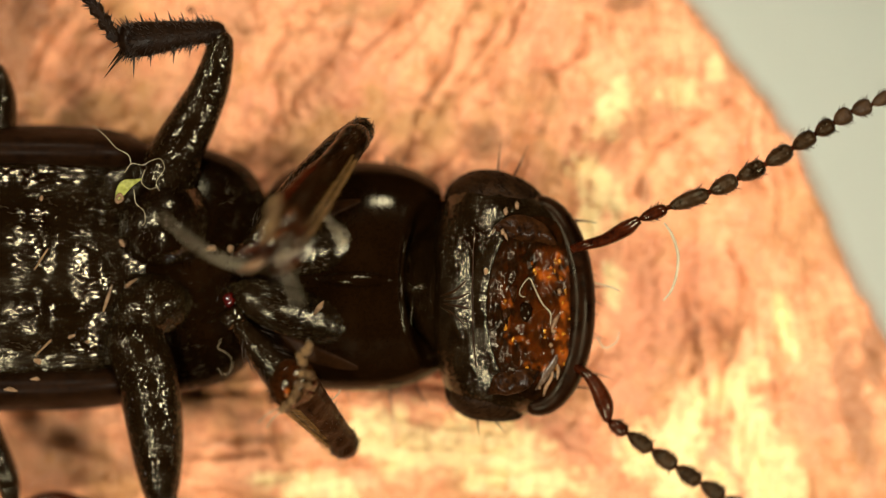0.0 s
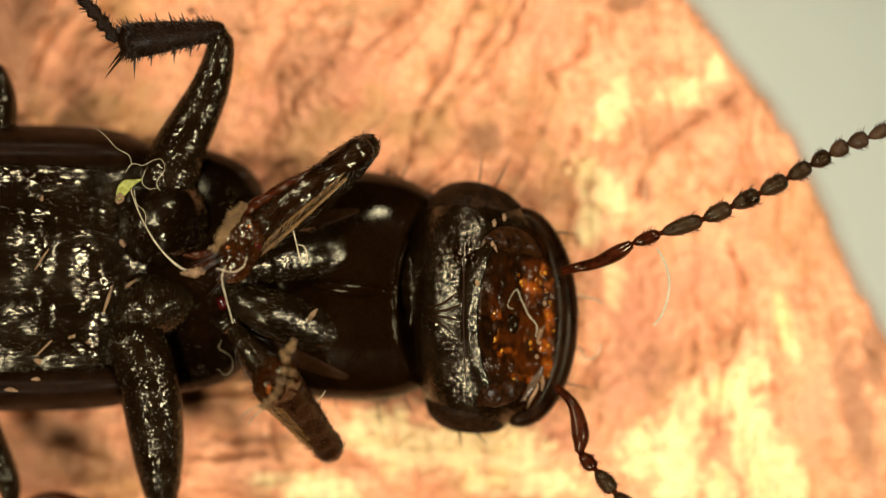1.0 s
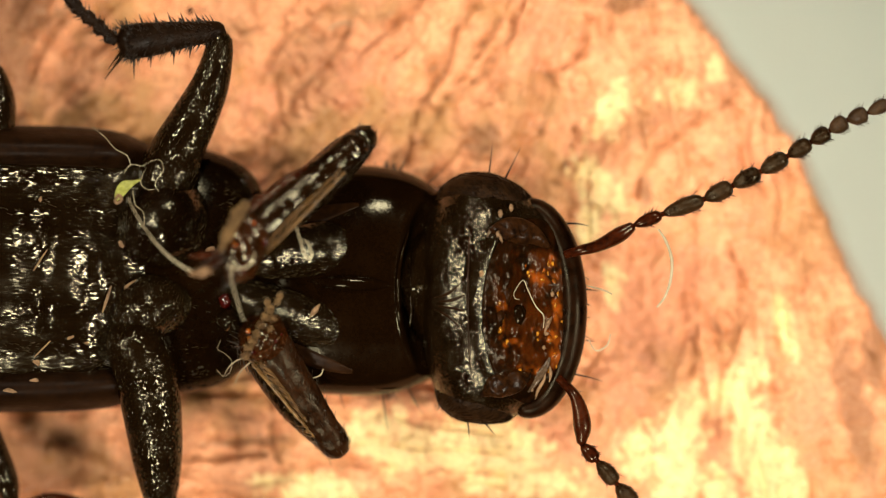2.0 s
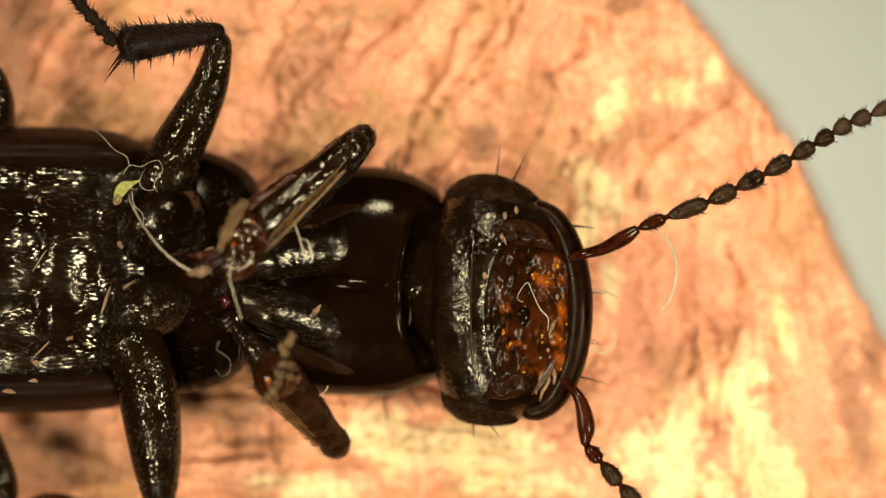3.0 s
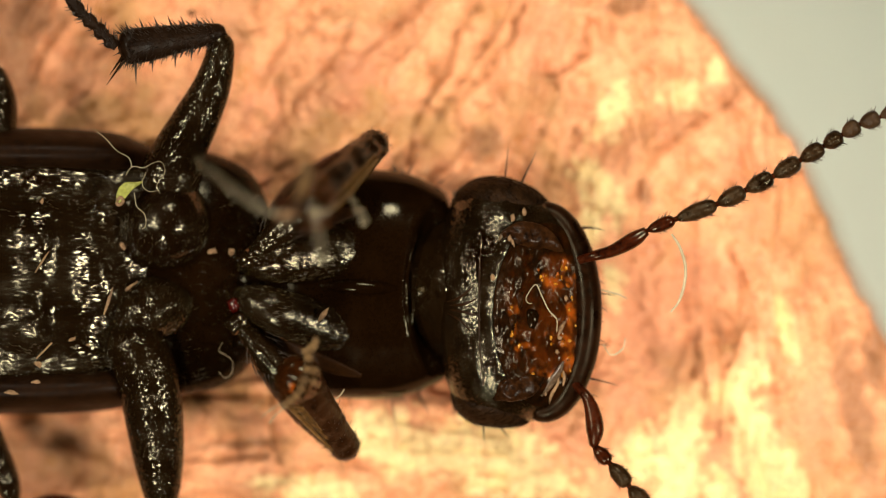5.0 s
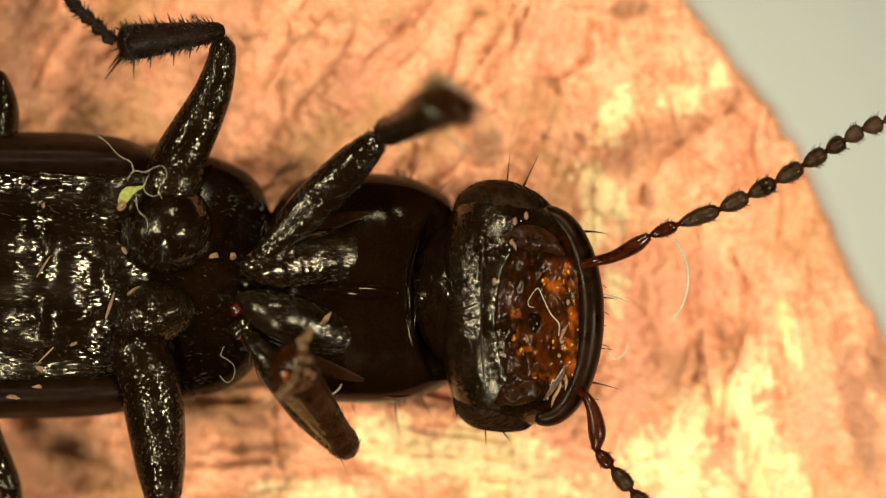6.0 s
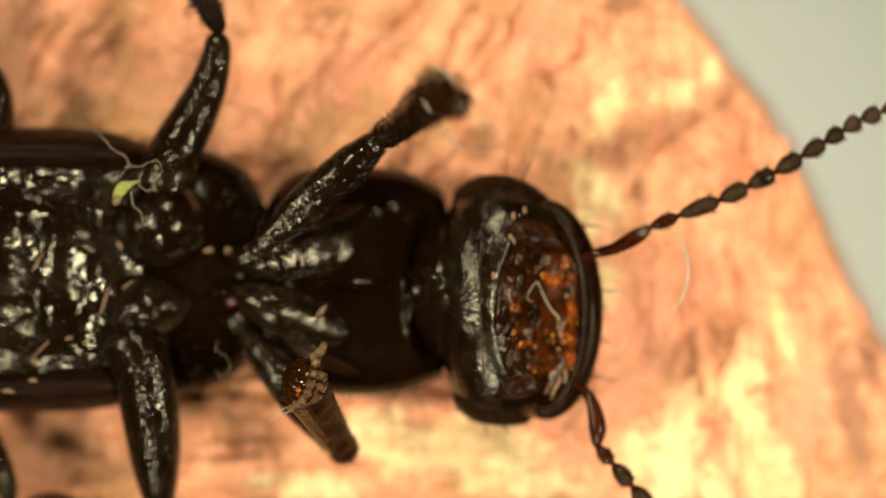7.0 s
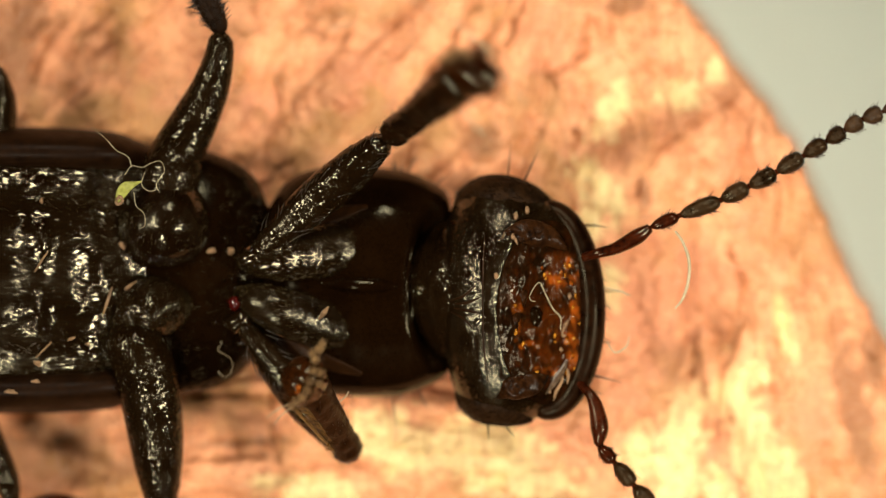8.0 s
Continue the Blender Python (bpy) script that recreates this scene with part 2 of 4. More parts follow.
def along(x, y, z):
    """A limb's own space: x along it, y its breadth, z its depth."""
    return Vector((x * U, y * U, z * U))


def strand(bm, rows, sides=6, place=P):
    """A thread through rows of (x, y, z, radius)."""
    pts = [(place(*r[:3]), max(r[3], 0.15) * U) for r in rows]
    rings = []
    for i, (p, r) in enumerate(pts):
        d = (pts[min(i + 1, len(pts) - 1)][0] - pts[max(i - 1, 0)][0]).normalized()
        side = d.cross(Vector((0.3, 0.2, 1))).normalized()
        up = side.cross(d)
        rings.append([p + (side * math.cos(2 * math.pi * k / sides) + up * math.sin(2 * math.pi * k / sides)) * r for k in range(sides)])
    skin(bm, rings)
    return bm


def thread(rows, n=24, sides=6, place=P):
    return strand(bmesh.new(), smooth_rows(rows, n), sides, place)


def bristle(bm, root, tip, r, bend=(0, 0, 0), place=P, sides=4):
    a, b = np.array(root, float), np.array(tip, float)
    rows = []
    for k in range(5):
        f = k / 4
        q = a + (b - a) * f + np.array(bend, float) * f * f
        rows.append((*q, r * (1 - 0.9 * f)))
    strand(bm, rows, sides, place)


ORIGIN = {}


def thing(name, place, label, category, group="", kind=""):
    ob = new(name)
    ob.empty_display_size = 1e-4
    ob.location = place
    ORIGIN[ob.name] = Vector(place)
    return tagged(ob, label, category, group, kind)


def part(name, bm, material, parent=None, label="", pivot=None, own=False, flat=False):
    """Links a bmesh, drawn in the plan or (own) in its own space, as one mesh object under parent."""
    base = ORIGIN[parent.name] if parent else Vector((0, 0, 0))
    pivot = Vector(pivot) if pivot is not None else base.copy()
    if not own:
        bmesh.ops.translate(bm, verts=bm.verts, vec=-pivot)
    me = bpy.data.meshes.new(name)
    for f in bm.faces:
        f.smooth = not flat
    bm.to_mesh(me)
    bm.free()
    me.materials.append(material)
    ob = new(name, me)
    ob.parent = parent
    ob.location = pivot - base
    ORIGIN[ob.name] = pivot
    if label:
        ob["label"] = label
    return ob


def lie(host, x, y, default):
    """The height of a mesh above a point of the plan, in plan steps."""
    if host.name not in TREES:
        bm = bmesh.new()
        bm.from_mesh(host.data)
        bmesh.ops.translate(bm, verts=bm.verts, vec=ORIGIN[host.name])
        TREES[host.name] = BVHTree.FromBMesh(bm)
        bm.free()
    q = P(x, y, default)
    hit = TREES[host.name].ray_cast(Vector((q.x, q.y, 0.01)), Vector((0, 0, -1)))[0]
    return hit.z / U if hit else default


TREES = {}


def drape(rows, host, lift=3.0, n=40, m=14):
    """A thin plate that follows another part: rows of (x, y, half breadth) along its middle."""
    bm = bmesh.new()
    pts = smooth_rows(rows, n)
    grid = []
    for i, (x, y, w) in enumerate(pts):
        a, b = pts[max(i - 1, 0)], pts[min(i + 1, n - 1)]
        d = Vector((b[0] - a[0], b[1] - a[1], 0)).normalized()
        row = []
        for k in range(m + 1):
            v = 2 * k / m - 1
            px, py = x - d.y * v * max(w, 0.5), y + d.x * v * max(w, 0.5)
            e = min(1.0, 3 * (1 - abs(v))) * min(1.0, 6 * i / n, 6 * (n - 1 - i) / n)
            row.append(bm.verts.new(P(px, py, lie(host, px, py, 120) - 2 + (lift + 2) * e)))
        grid.append(row)
    for r0, r1 in zip(grid, grid[1:]):
        for k in range(m):
            bm.faces.new((r0[k], r0[k + 1], r1[k + 1], r1[k]))
    bmesh.ops.recalc_face_normals(bm, faces=bm.faces)
    if sum(f.normal.z for f in bm.faces) < 0:
        bmesh.ops.reverse_faces(bm, faces=bm.faces)
    return bm


def crumb(x, y, z, size, flat=1.0, seed=0):
    """A small irregular grain."""
    bm = bmesh.new()
    bmesh.ops.create_icosphere(bm, subdivisions=1 if flat < 0.6 else 2, radius=1)
    for v in bm.verts:
        k = 1 + (0.45 if flat >= 0.6 else 1.2) * noise.noise(v.co * 1.7 + Vector((seed * 3.1, seed, 0)))
        v.co = P(x, y, z) + Vector((v.co.x * k * size[0], v.co.y * k * size[1], v.co.z * k * flat * min(size))) * U
    return bm


# ---- the bark and the card beneath it ----
EDGE = [(-900, 700), (-300, 1010), (0, 1212), (60, 1262), (150, 1332), (235, 1395), (320, 1432), (410, 1474), (500, 1512), (590, 1560), (720, 1640), (900, 1720), (1300, 1840), (1700, 1900)]
PALE = [(1203, 808, 38, 96, 8), (1335, 788, 36, 118, -12), (1296, 688, 62, 30, -38), (1395, 850, 26, 60, 0), (1270, 862, 30, 34, 0), (1062, 335, 32, 62, -50), (850, 790, 110, 50, 10), (1130, 800, 26, 46, 0), (690, 775, 70, 46, 20),
        (1045, 400, 24, 34, 0), (1210, 165, 34, 26, 0), (1080, 200, 26, 46, 30), (1265, 125, 14, 22, 0), (540, 862, 80, 24, 0), (930, 850, 90, 30, 0), (1392, 580, 14, 60, -14), (1085, 500, 14, 36, 0)]
CRACKS = [[(1128, 345), (1135, 318), (1165, 265), (1230, 215), (1312, 168)], [(1290, 430), (1318, 505), (1305, 590), (1288, 640)], [(1225, 470), (1236, 560), (1226, 660)],
          [(905, 0), (870, 55), (830, 120), (770, 210), (745, 255)], [(842, 0), (800, 70), (765, 125)], [(925, 0), (905, 60), (850, 135), (790, 185)], [(1045, 30), (1035, 90), (980, 135), (985, 170), (958, 235)],
          [(320, 812), (400, 806), (470, 798)], [(480, 690), (482, 780), (500, 830), (560, 815)], [(490, 130), (496, 200), (470, 245)], [(726, 285), (738, 205), (775, 140)]]
BLUSH = [(1262, 780, 18, 60, 10), (1440, 760, 40, 90, 0), (1150, 540, 90, 130, 0), (1100, 690, 50, 60, 0), (1240, 480, 70, 60, 0), (1010, 780, 60, 40, 0), (1330, 330, 60, 90, -20), (960, 60, 60, 60, 0), (640, 150, 60, 80, 30), (470, 180, 40, 60, 0)]
# dark stains, plus the broad shadow at lower left painted as bark colour
STAIN_SHADE = [(12, 120, 62, 130, 0), (80, 805, 180, 75, 0), (855, 245, 36, 34, 0), (1140, 340, 12, 26, 0), (1515, 720, 30, 150, -12),
         (1545, 640, 26, 60, 0), (20, 230, 40, 70, 0), (1110, 5, 50, 16, 0), (40, 20, 60, 50, 0), (440, 780, 70, 8, -4)]


def blotch(rows, x, y, rag=0.35, soft=0.6):
    """How deep a point lies in the nearest of some ragged spots: 0 to 1."""
    best = 0.0
    wob = 0.35 * noise.noise(Vector((x / 60, y / 60, 3))) + rag * noise.noise(Vector((x / 20, y / 26, 9))) + rag * noise.noise(Vector((x / 8, y / 11, 19)))
    for cx, cy, a, b, turn in rows:
        c, s_ = math.cos(radians(turn)), math.sin(radians(turn))
        dx, dy = x - cx, y - cy
        if abs(dx) > 3 * (a + b) or abs(dy) > 3 * (a + b):
            continue
        r = math.hypot((dx * c + dy * s_) / a, (dy * c - dx * s_) / b)
        best = max(best, min(1.0, max(0.0, (1.25 - r + wob) / soft)))
    return best


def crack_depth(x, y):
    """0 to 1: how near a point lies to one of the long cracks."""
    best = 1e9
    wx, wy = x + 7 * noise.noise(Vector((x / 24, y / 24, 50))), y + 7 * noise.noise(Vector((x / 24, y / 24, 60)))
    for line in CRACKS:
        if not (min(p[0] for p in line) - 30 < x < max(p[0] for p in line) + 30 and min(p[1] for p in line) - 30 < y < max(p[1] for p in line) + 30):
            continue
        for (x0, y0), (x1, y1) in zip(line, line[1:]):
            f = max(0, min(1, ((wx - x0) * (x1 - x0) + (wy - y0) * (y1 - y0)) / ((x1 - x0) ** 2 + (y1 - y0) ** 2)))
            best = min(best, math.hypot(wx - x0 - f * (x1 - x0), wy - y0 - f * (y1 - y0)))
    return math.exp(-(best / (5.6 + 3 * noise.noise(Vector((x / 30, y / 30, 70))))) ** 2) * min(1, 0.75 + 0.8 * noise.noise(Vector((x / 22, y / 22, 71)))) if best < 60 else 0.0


def bark_layers(x, y, near=0.0):
    """Height of the wood and its colours at a point of the plan."""
    h, g = grain_height(x, y)
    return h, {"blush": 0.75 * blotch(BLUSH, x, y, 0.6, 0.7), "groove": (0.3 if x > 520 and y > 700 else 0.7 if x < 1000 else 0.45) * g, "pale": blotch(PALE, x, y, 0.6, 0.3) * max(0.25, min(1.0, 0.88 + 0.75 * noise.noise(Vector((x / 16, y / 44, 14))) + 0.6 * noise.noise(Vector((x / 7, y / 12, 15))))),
               "ochre": max(0.0, min(0.9, 0.1 + 1.5 * noise.noise(Vector((x / 150, y / 150, 80))) + 0.9 * noise.noise(Vector((x / 40, y / 40, 81))))) * (1 if x < 1010 else 0.55),
               "stain_shade": max(0.68 * blotch(STAIN_SHADE, x, y), 0.6 * min(1, 3 * max(0, near - 0.75)))}


def grain_height(x, y):
    """Relief of the wood, in plan steps, and how far a point lies down in a groove."""
    turn = radians(52 + 40 * min(1, max(0, (x - 700) / 500)) - 50 * min(1, max(0, (y - 520) / 200)) * (x < 900))
    dx, dy = x - 950, -(y - 300)
    q = -dx * math.sin(turn) + dy * math.cos(turn)
    p = dx * math.cos(turn) + dy * math.sin(turn)
    warp = 26 * noise.noise(Vector((x / 130, y / 130, 1)))
    ridges = noise.noise(Vector(((q + warp) / 30, p / 260, 0)))
    small = noise.noise(Vector((x / 18, y / 18, 4)))
    broad = noise.noise(Vector((x / 220, y / 220, 6)))
    mid = noise.noise(Vector(((q + warp) / 70, p / 160, 12)))
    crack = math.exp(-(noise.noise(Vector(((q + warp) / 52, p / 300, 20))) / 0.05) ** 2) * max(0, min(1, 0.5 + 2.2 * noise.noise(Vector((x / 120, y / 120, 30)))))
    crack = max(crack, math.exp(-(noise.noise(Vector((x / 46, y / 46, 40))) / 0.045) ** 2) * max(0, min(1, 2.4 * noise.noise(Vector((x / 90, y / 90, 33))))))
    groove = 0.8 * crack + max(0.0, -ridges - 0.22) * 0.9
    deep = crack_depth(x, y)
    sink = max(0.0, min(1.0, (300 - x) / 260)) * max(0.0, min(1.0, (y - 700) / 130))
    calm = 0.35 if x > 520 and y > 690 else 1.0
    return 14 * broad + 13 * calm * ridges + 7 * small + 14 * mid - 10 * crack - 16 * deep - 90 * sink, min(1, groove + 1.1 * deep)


def bark():
    ring = 12
    cols = [-500 + 480 * i / 40 for i in range(40)] + [-20 + 1588 * i / 580 for i in range(581)]
    nx, ny = len(cols) - 1, 0
    verts, faces = [], []
    layers = {"blush": [], "groove": [], "pale": [], "ochre": [], "stain_shade": []}
    rows = [-600 + 580 * j / 60 for j in range(60)] + [-20 + 922 * j / 360 for j in range(361)] + [902 + 598 * j / 60 for j in range(1, 61)]
    ny = len(rows) - 1
    for y in rows:
        for a, b in zip(EDGE, EDGE[1:]):
            if a[0] <= y <= b[0]:
                edge = a[1] + (b[1] - a[1]) * (y - a[0]) / (b[0] - a[0])
        edge += 9 * noise.noise(Vector((y / 40, 0, 5))) + 5 * noise.noise(Vector((y / 13, 3, 5)))
        for i in range(nx + ring + 1):
            if i <= nx:
                x, drop = -500 + (cols[i] + 500) * (edge + 500) / 2068, 0.0
            else:
                f = (i - nx) / ring
                x, drop = edge + 16 * math.sin(f * 3.1) - 20 * f + 10 * noise.noise(Vector((f * 3, y / 60, 2))) * f, 1420 * f ** 1.5
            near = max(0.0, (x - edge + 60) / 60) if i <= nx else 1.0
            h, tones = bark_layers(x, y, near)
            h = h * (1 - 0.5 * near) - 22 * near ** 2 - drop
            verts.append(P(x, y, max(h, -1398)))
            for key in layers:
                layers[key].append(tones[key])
    w = nx + ring + 1
    for j in range(ny):
        for i in range(w - 1):
            k = j * w + i
            faces.append((k, k + w, k + w + 1, k + 1))
    me = bpy.data.meshes.new("bark")
    me.from_pydata([tuple(v) for v in verts], [], faces)
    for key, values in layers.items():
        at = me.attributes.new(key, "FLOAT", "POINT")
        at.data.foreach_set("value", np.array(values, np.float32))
    me.polygons.foreach_set("use_smooth", [True] * len(me.polygons))
    me.materials.append(BARK)
    ob = new("bark", me)
    ORIGIN[ob.name] = Vector((0, 0, 0))
    tagged(ob, "salmon brown piece of bark with grooved grain and worn yellow patches", "bark")
    for k, (cx, cy, a, b, turn) in enumerate(PALE[:8]):
        patch = part("worn_patch", flake(cx, cy, a, b, turn, k), BARK, ob, "pale yellow worn wood")
        spots = [(v.co.x / U * REACH / (REACH + MID * U) + 784, 441 - v.co.y / U * REACH / (REACH + MID * U)) for v in patch.data.vertices]
        tones = [bark_layers(x, y)[1] for x, y in spots]
        for key in layers:
            patch.data.attributes.new(key, "FLOAT", "POINT").data.foreach_set("value", np.array([q[key] for q in tones], np.float32))
    return ob


def flake(cx, cy, a, b, turn, seed):
    """A thin uneven sheet of worn wood that lies on the relief."""
    bm = bmesh.new()
    c, s_ = math.cos(radians(turn)), math.sin(radians(turn))
    rings, n, m = [], 30, 110
    top = bm.verts.new(P(cx, cy, grain_height(cx, cy)[0] + 3))
    for i in range(1, n + 1):
        ring = []
        for k in range(m):
            t = 2 * math.pi * k / m
            e = 1 + 0.34 * noise.noise(Vector((math.cos(t) * 1.6, math.sin(t) * 1.6, seed * 5))) + 0.22 * noise.noise(Vector((math.cos(t) * 5, math.sin(t) * 5, seed * 7)))
            r = i / n * e
            x, y = cx + (a * c * math.cos(t) - b * s_ * math.sin(t)) * r, cy + (a * s_ * math.cos(t) + b * c * math.sin(t)) * r
            z = grain_height(x, y)[0] + 3 * (1 - (i / n) ** 3) - (5 if i == n else 0)
            ring.append(bm.verts.new(P(x, y, z)))
        rings.append(ring)
    for k in range(m):
        bm.faces.new((top, rings[0][k], rings[0][(k + 1) % m]))
        for i in range(n - 1):
            bm.faces.new((rings[i][k], rings[i + 1][k], rings[i + 1][(k + 1) % m], rings[i][(k + 1) % m]))
    bmesh.ops.recalc_face_normals(bm, faces=bm.faces)
    return bm


bark_ob = bark()
bm = bmesh.new()
bmesh.ops.create_grid(bm, x_segments=8, y_segments=8, size=0.4)
bmesh.ops.translate(bm, verts=bm.verts, vec=(0, 0, -1400 * U))
tagged(part("ground", bm, TABLE), "pale greenish white card under the bark", "table", kind="structure")


# ---- the beetle, on its back ----
beetle = thing("beetle", P(300, 480, 0), "glossy black beetle lying on its back on bark", "beetle")


# trunk
SWELL = [(172, 462, 46, 36, 30), (72, 424, 40, 34, 24), (68, 552, 36, 28, 20), (200, 514, 60, 12, 34), (30, 620, 60, 40, 7)]


def sternum(q):
    """Swellings and sutures of the underside, which ends in a blunt point between the middle legs."""
    if q.z > 110:
        for x, y, a, b, h in SWELL:
            q.z += h * math.exp(-((q.x - x) / (a if q.x < x else 0.55 * a)) ** 2 - ((q.y - y) / b) ** 2)
        q.z -= 12 * math.exp(-((q.y - 497 - 0.02 * q.x) / 8) ** 2) * max(0, min(1, (260 - q.x) / 60))
        front = 214 - 0.62 * min(abs(q.y - 497), 80)
        q.z -= 18 / (1 + math.exp(-(q.x - front - 8 - 14 * noise.noise(Vector((q.y / 26, 0, 3)))) / 8))
    return q


part("metathorax", loft([(-420, 472, 200, 110, 100), (-300, 472, 242, 116, 118), (-60, 472, 238, 118, 120), (60, 474, 232, 118, 122), (150, 476, 222, 118, 120), (225, 476, 212, 117, 116), (300, 476, 194, 108, 92), (320, 476, 100, 100, 50)],
            190, 130, 3.6, lumps=3.0, size=34, shape=sternum), CHITIN, beetle)
part("mesothorax", loft([(190, 476, 190, 100, 60), (240, 476, 222, 110, 92), (330, 476, 218, 110, 98), (400, 474, 200, 106, 94), (450, 470, 160, 100, 80), (482, 468, 90, 95, 40)],
            46, 56, 2.2, lumps=1.5, size=60, seed=4), SMOOTH, beetle)
for y, s_ in ((265, 1), (684, -1)):
    part("wing_case_edge", loft([(-420, y, 34, 90, 120), (0, y - 2 * s_, 42, 106, 142), (180, y + 2 * s_, 40, 104, 136), (250, y + 10 * s_, 28, 96, 92), (290, y + 18 * s_, 14, 88, 50), (310, y + 22 * s_, 4, 80, 10)], 60, 40, 2.2), WING, beetle, "dark brown folded wing case margin")
for y, s_ in ((250, 1), (700, -1)):
    part("side_ridge", loft([(-420, y, 5, 212, 6), (0, y, 5, 230, 6), (190, y + 6 * s_, 4, 216, 6)], 30, 14), WING, beetle)



def middle_leg(side):
    """side 1: the leg whose shin is in view; -1: the other."""
    if side > 0:
        part("middle_coxa", loft([(202, 404, 4, 184, 4), (212, 403, 36, 186, 36), (240, 399, 66, 192, 66), (290, 392, 82, 196, 82), (335, 390, 70, 192, 70), (362, 391, 42, 188, 42), (376, 392, 5, 184, 5)], 60, 48, lumps=3, size=34, seed=2), DOME, beetle)
        fem = [(296, 345, 46, 205, 46), (302, 300, 54, 205, 48), (318, 258, 47, 200, 44), (346, 205, 41, 205, 40), (372, 150, 34, 210, 34), (386, 100, 27, 214, 28), (390, 66, 21, 216, 20), (392, 52, 6, 216, 6)]
        part("middle_femur", spine(fem, 60, 36, 1.6), ROUGH, beetle, "granular black thigh")
        tib = part("middle_tibia", limb([(0, 10, 9), (14, 17, 14), (60, 22, 17), (110, 27, 20), (160, 31, 22), (190, 29, 21), (200, 10, 10)]), SHIN, beetle, pivot=P(395, 55, 150), own=True)
        rnd = random.Random(3)
        bm = bmesh.new()
        for k in range(560):
            x, a = 15 + 180 * rnd.random(), 2 * math.pi * rnd.random()
            w = 15 + 14 * x / 190
            bristle(bm, (x, w * 0.85 * math.cos(a), w * 0.7 * math.sin(a)), (x + rnd.uniform(6, 16), (w + rnd.uniform(6, 17)) * math.cos(a), (w + 9) * 0.8 * math.sin(a)), 1.5, place=along)
        part("bristle_fringe", bm, HAIR, tib, own=True)["kind"] = "stuff"
        for x, y, l in ((44, -16, 20), (72, -18, 22), (96, -20, 24), (122, -22, 24), (150, -25, 22), (178, -26, 20), (66, 18, 24), (98, 20, 30), (142, 24, 26), (176, 27, 40)):
            bm = bmesh.new()
            bristle(bm, (x, y * 0.8, 4), (x + 8, y + math.copysign(l, y), 8), 3.4, place=along)
            part("spine", bm, HAIR, tib, own=True)
        for y, l in ((14, 62), (6, 50)):
            bm = bmesh.new()
            bristle(bm, (188, y, 0), (188 + l * 0.75, y + l * 0.75, -6), 4.0, place=along)
            part("spur", bm, BROWN, tib, own=True)
        bm = loft([(0, 0, 8, 0, 8), (16, 0, 13, 0, 12), (26, -2, 9, 0, 9), (40, -2, 14, 2, 12), (52, -4, 9, 2, 9), (66, -5, 13, 2, 12), (80, -6, 9, 2, 9), (96, -8, 12, 0, 11), (120, -12, 8, 0, 8), (126, -12, 2, 0, 2)], 50, 14, place=along, lumps=5, size=8)
        foot = part("middle_tarsus", bm, SHIN, beetle, pivot=P(210, 72, 158), own=True)
        bm = bmesh.new()
        for k in range(90):
            x, a = 5 + 110 * rnd.random(), 2 * math.pi * rnd.random()
            bristle(bm, (x, 9 * math.cos(a) - x * 0.08, 9 * math.sin(a)), (x + 8, 20 * math.cos(a) - x * 0.08, 18 * math.sin(a)), 1.3, place=along)
        part("setae", bm, HAIR, foot, own=True)["kind"] = "stuff"
        return tib, foot
    part("middle_coxa", loft([(190, 560, 10, 185, 10), (208, 556, 42, 195, 44), (260, 545, 62, 200, 64), (318, 538, 40, 196, 42), (345, 535, 6, 190, 6)], 32, 36, lumps=5, size=44, seed=8), ROUGH, beetle)
    fem = [(225, 560, 22, 215, 22), (232, 592, 48, 222, 46), (252, 640, 55, 222, 50), (266, 700, 54, 210, 48), (274, 760, 50, 196, 46), (280, 820, 43, 180, 42), (284, 870, 32, 168, 34), (288, 900, 22, 160, 24), (288, 925, 8, 158, 8)]
    part("middle_femur", spine(fem, 60, 36, 1.6), ROUGH, beetle, "granular black thigh")
    part("middle_tibia", spine([(288, 905, 12, 155, 12), (270, 985, 17, 120, 16), (250, 1070, 24, 70, 20), (245, 1085, 8, 60, 8)], 24, 16), BROWN, beetle)
    return None


def spine(rows, n=32, sides=20, lumps=3.0):
    """A body along a bent line of (x, y, half breadth, z, half depth), its sections square to the line in plan."""
    bm = bmesh.new()
    pts = smooth_rows(rows, n)
    rings = []
    for i, (x, y, w, z, h) in enumerate(pts):
        a, b = pts[max(i - 1, 0)], pts[min(i + 1, n - 1)]
        d = Vector((b[0] - a[0], b[1] - a[1], 0)).normalized()
        across = Vector((-d.y, d.x, 0))
        ring = []
        for k in range(sides):
            t = 2 * math.pi * k / sides
            q = Vector((x, y, z)) + across * max(w, 0.5) * math.cos(t) + Vector((0, 0, max(h, 0.5) * math.sin(t)))
            q.z += lumps * noise.noise(q / 22)
            ring.append(P(*q))
        rings.append(ring)
    skin(bm, rings)
    bmesh.ops.recalc_face_normals(bm, faces=bm.faces)
    return bm


def limb(rows, n=36, sides=22, lumps=1.5):
    """A limb in its own space from rows of (x, half breadth, half depth)."""
    bm = loft([(x, 0, w, 0, h) for x, w, h in rows], n, sides, place=along, lumps=lumps, size=18)
    return bm


shin, foot = middle_leg(1)
middle_leg(-1)

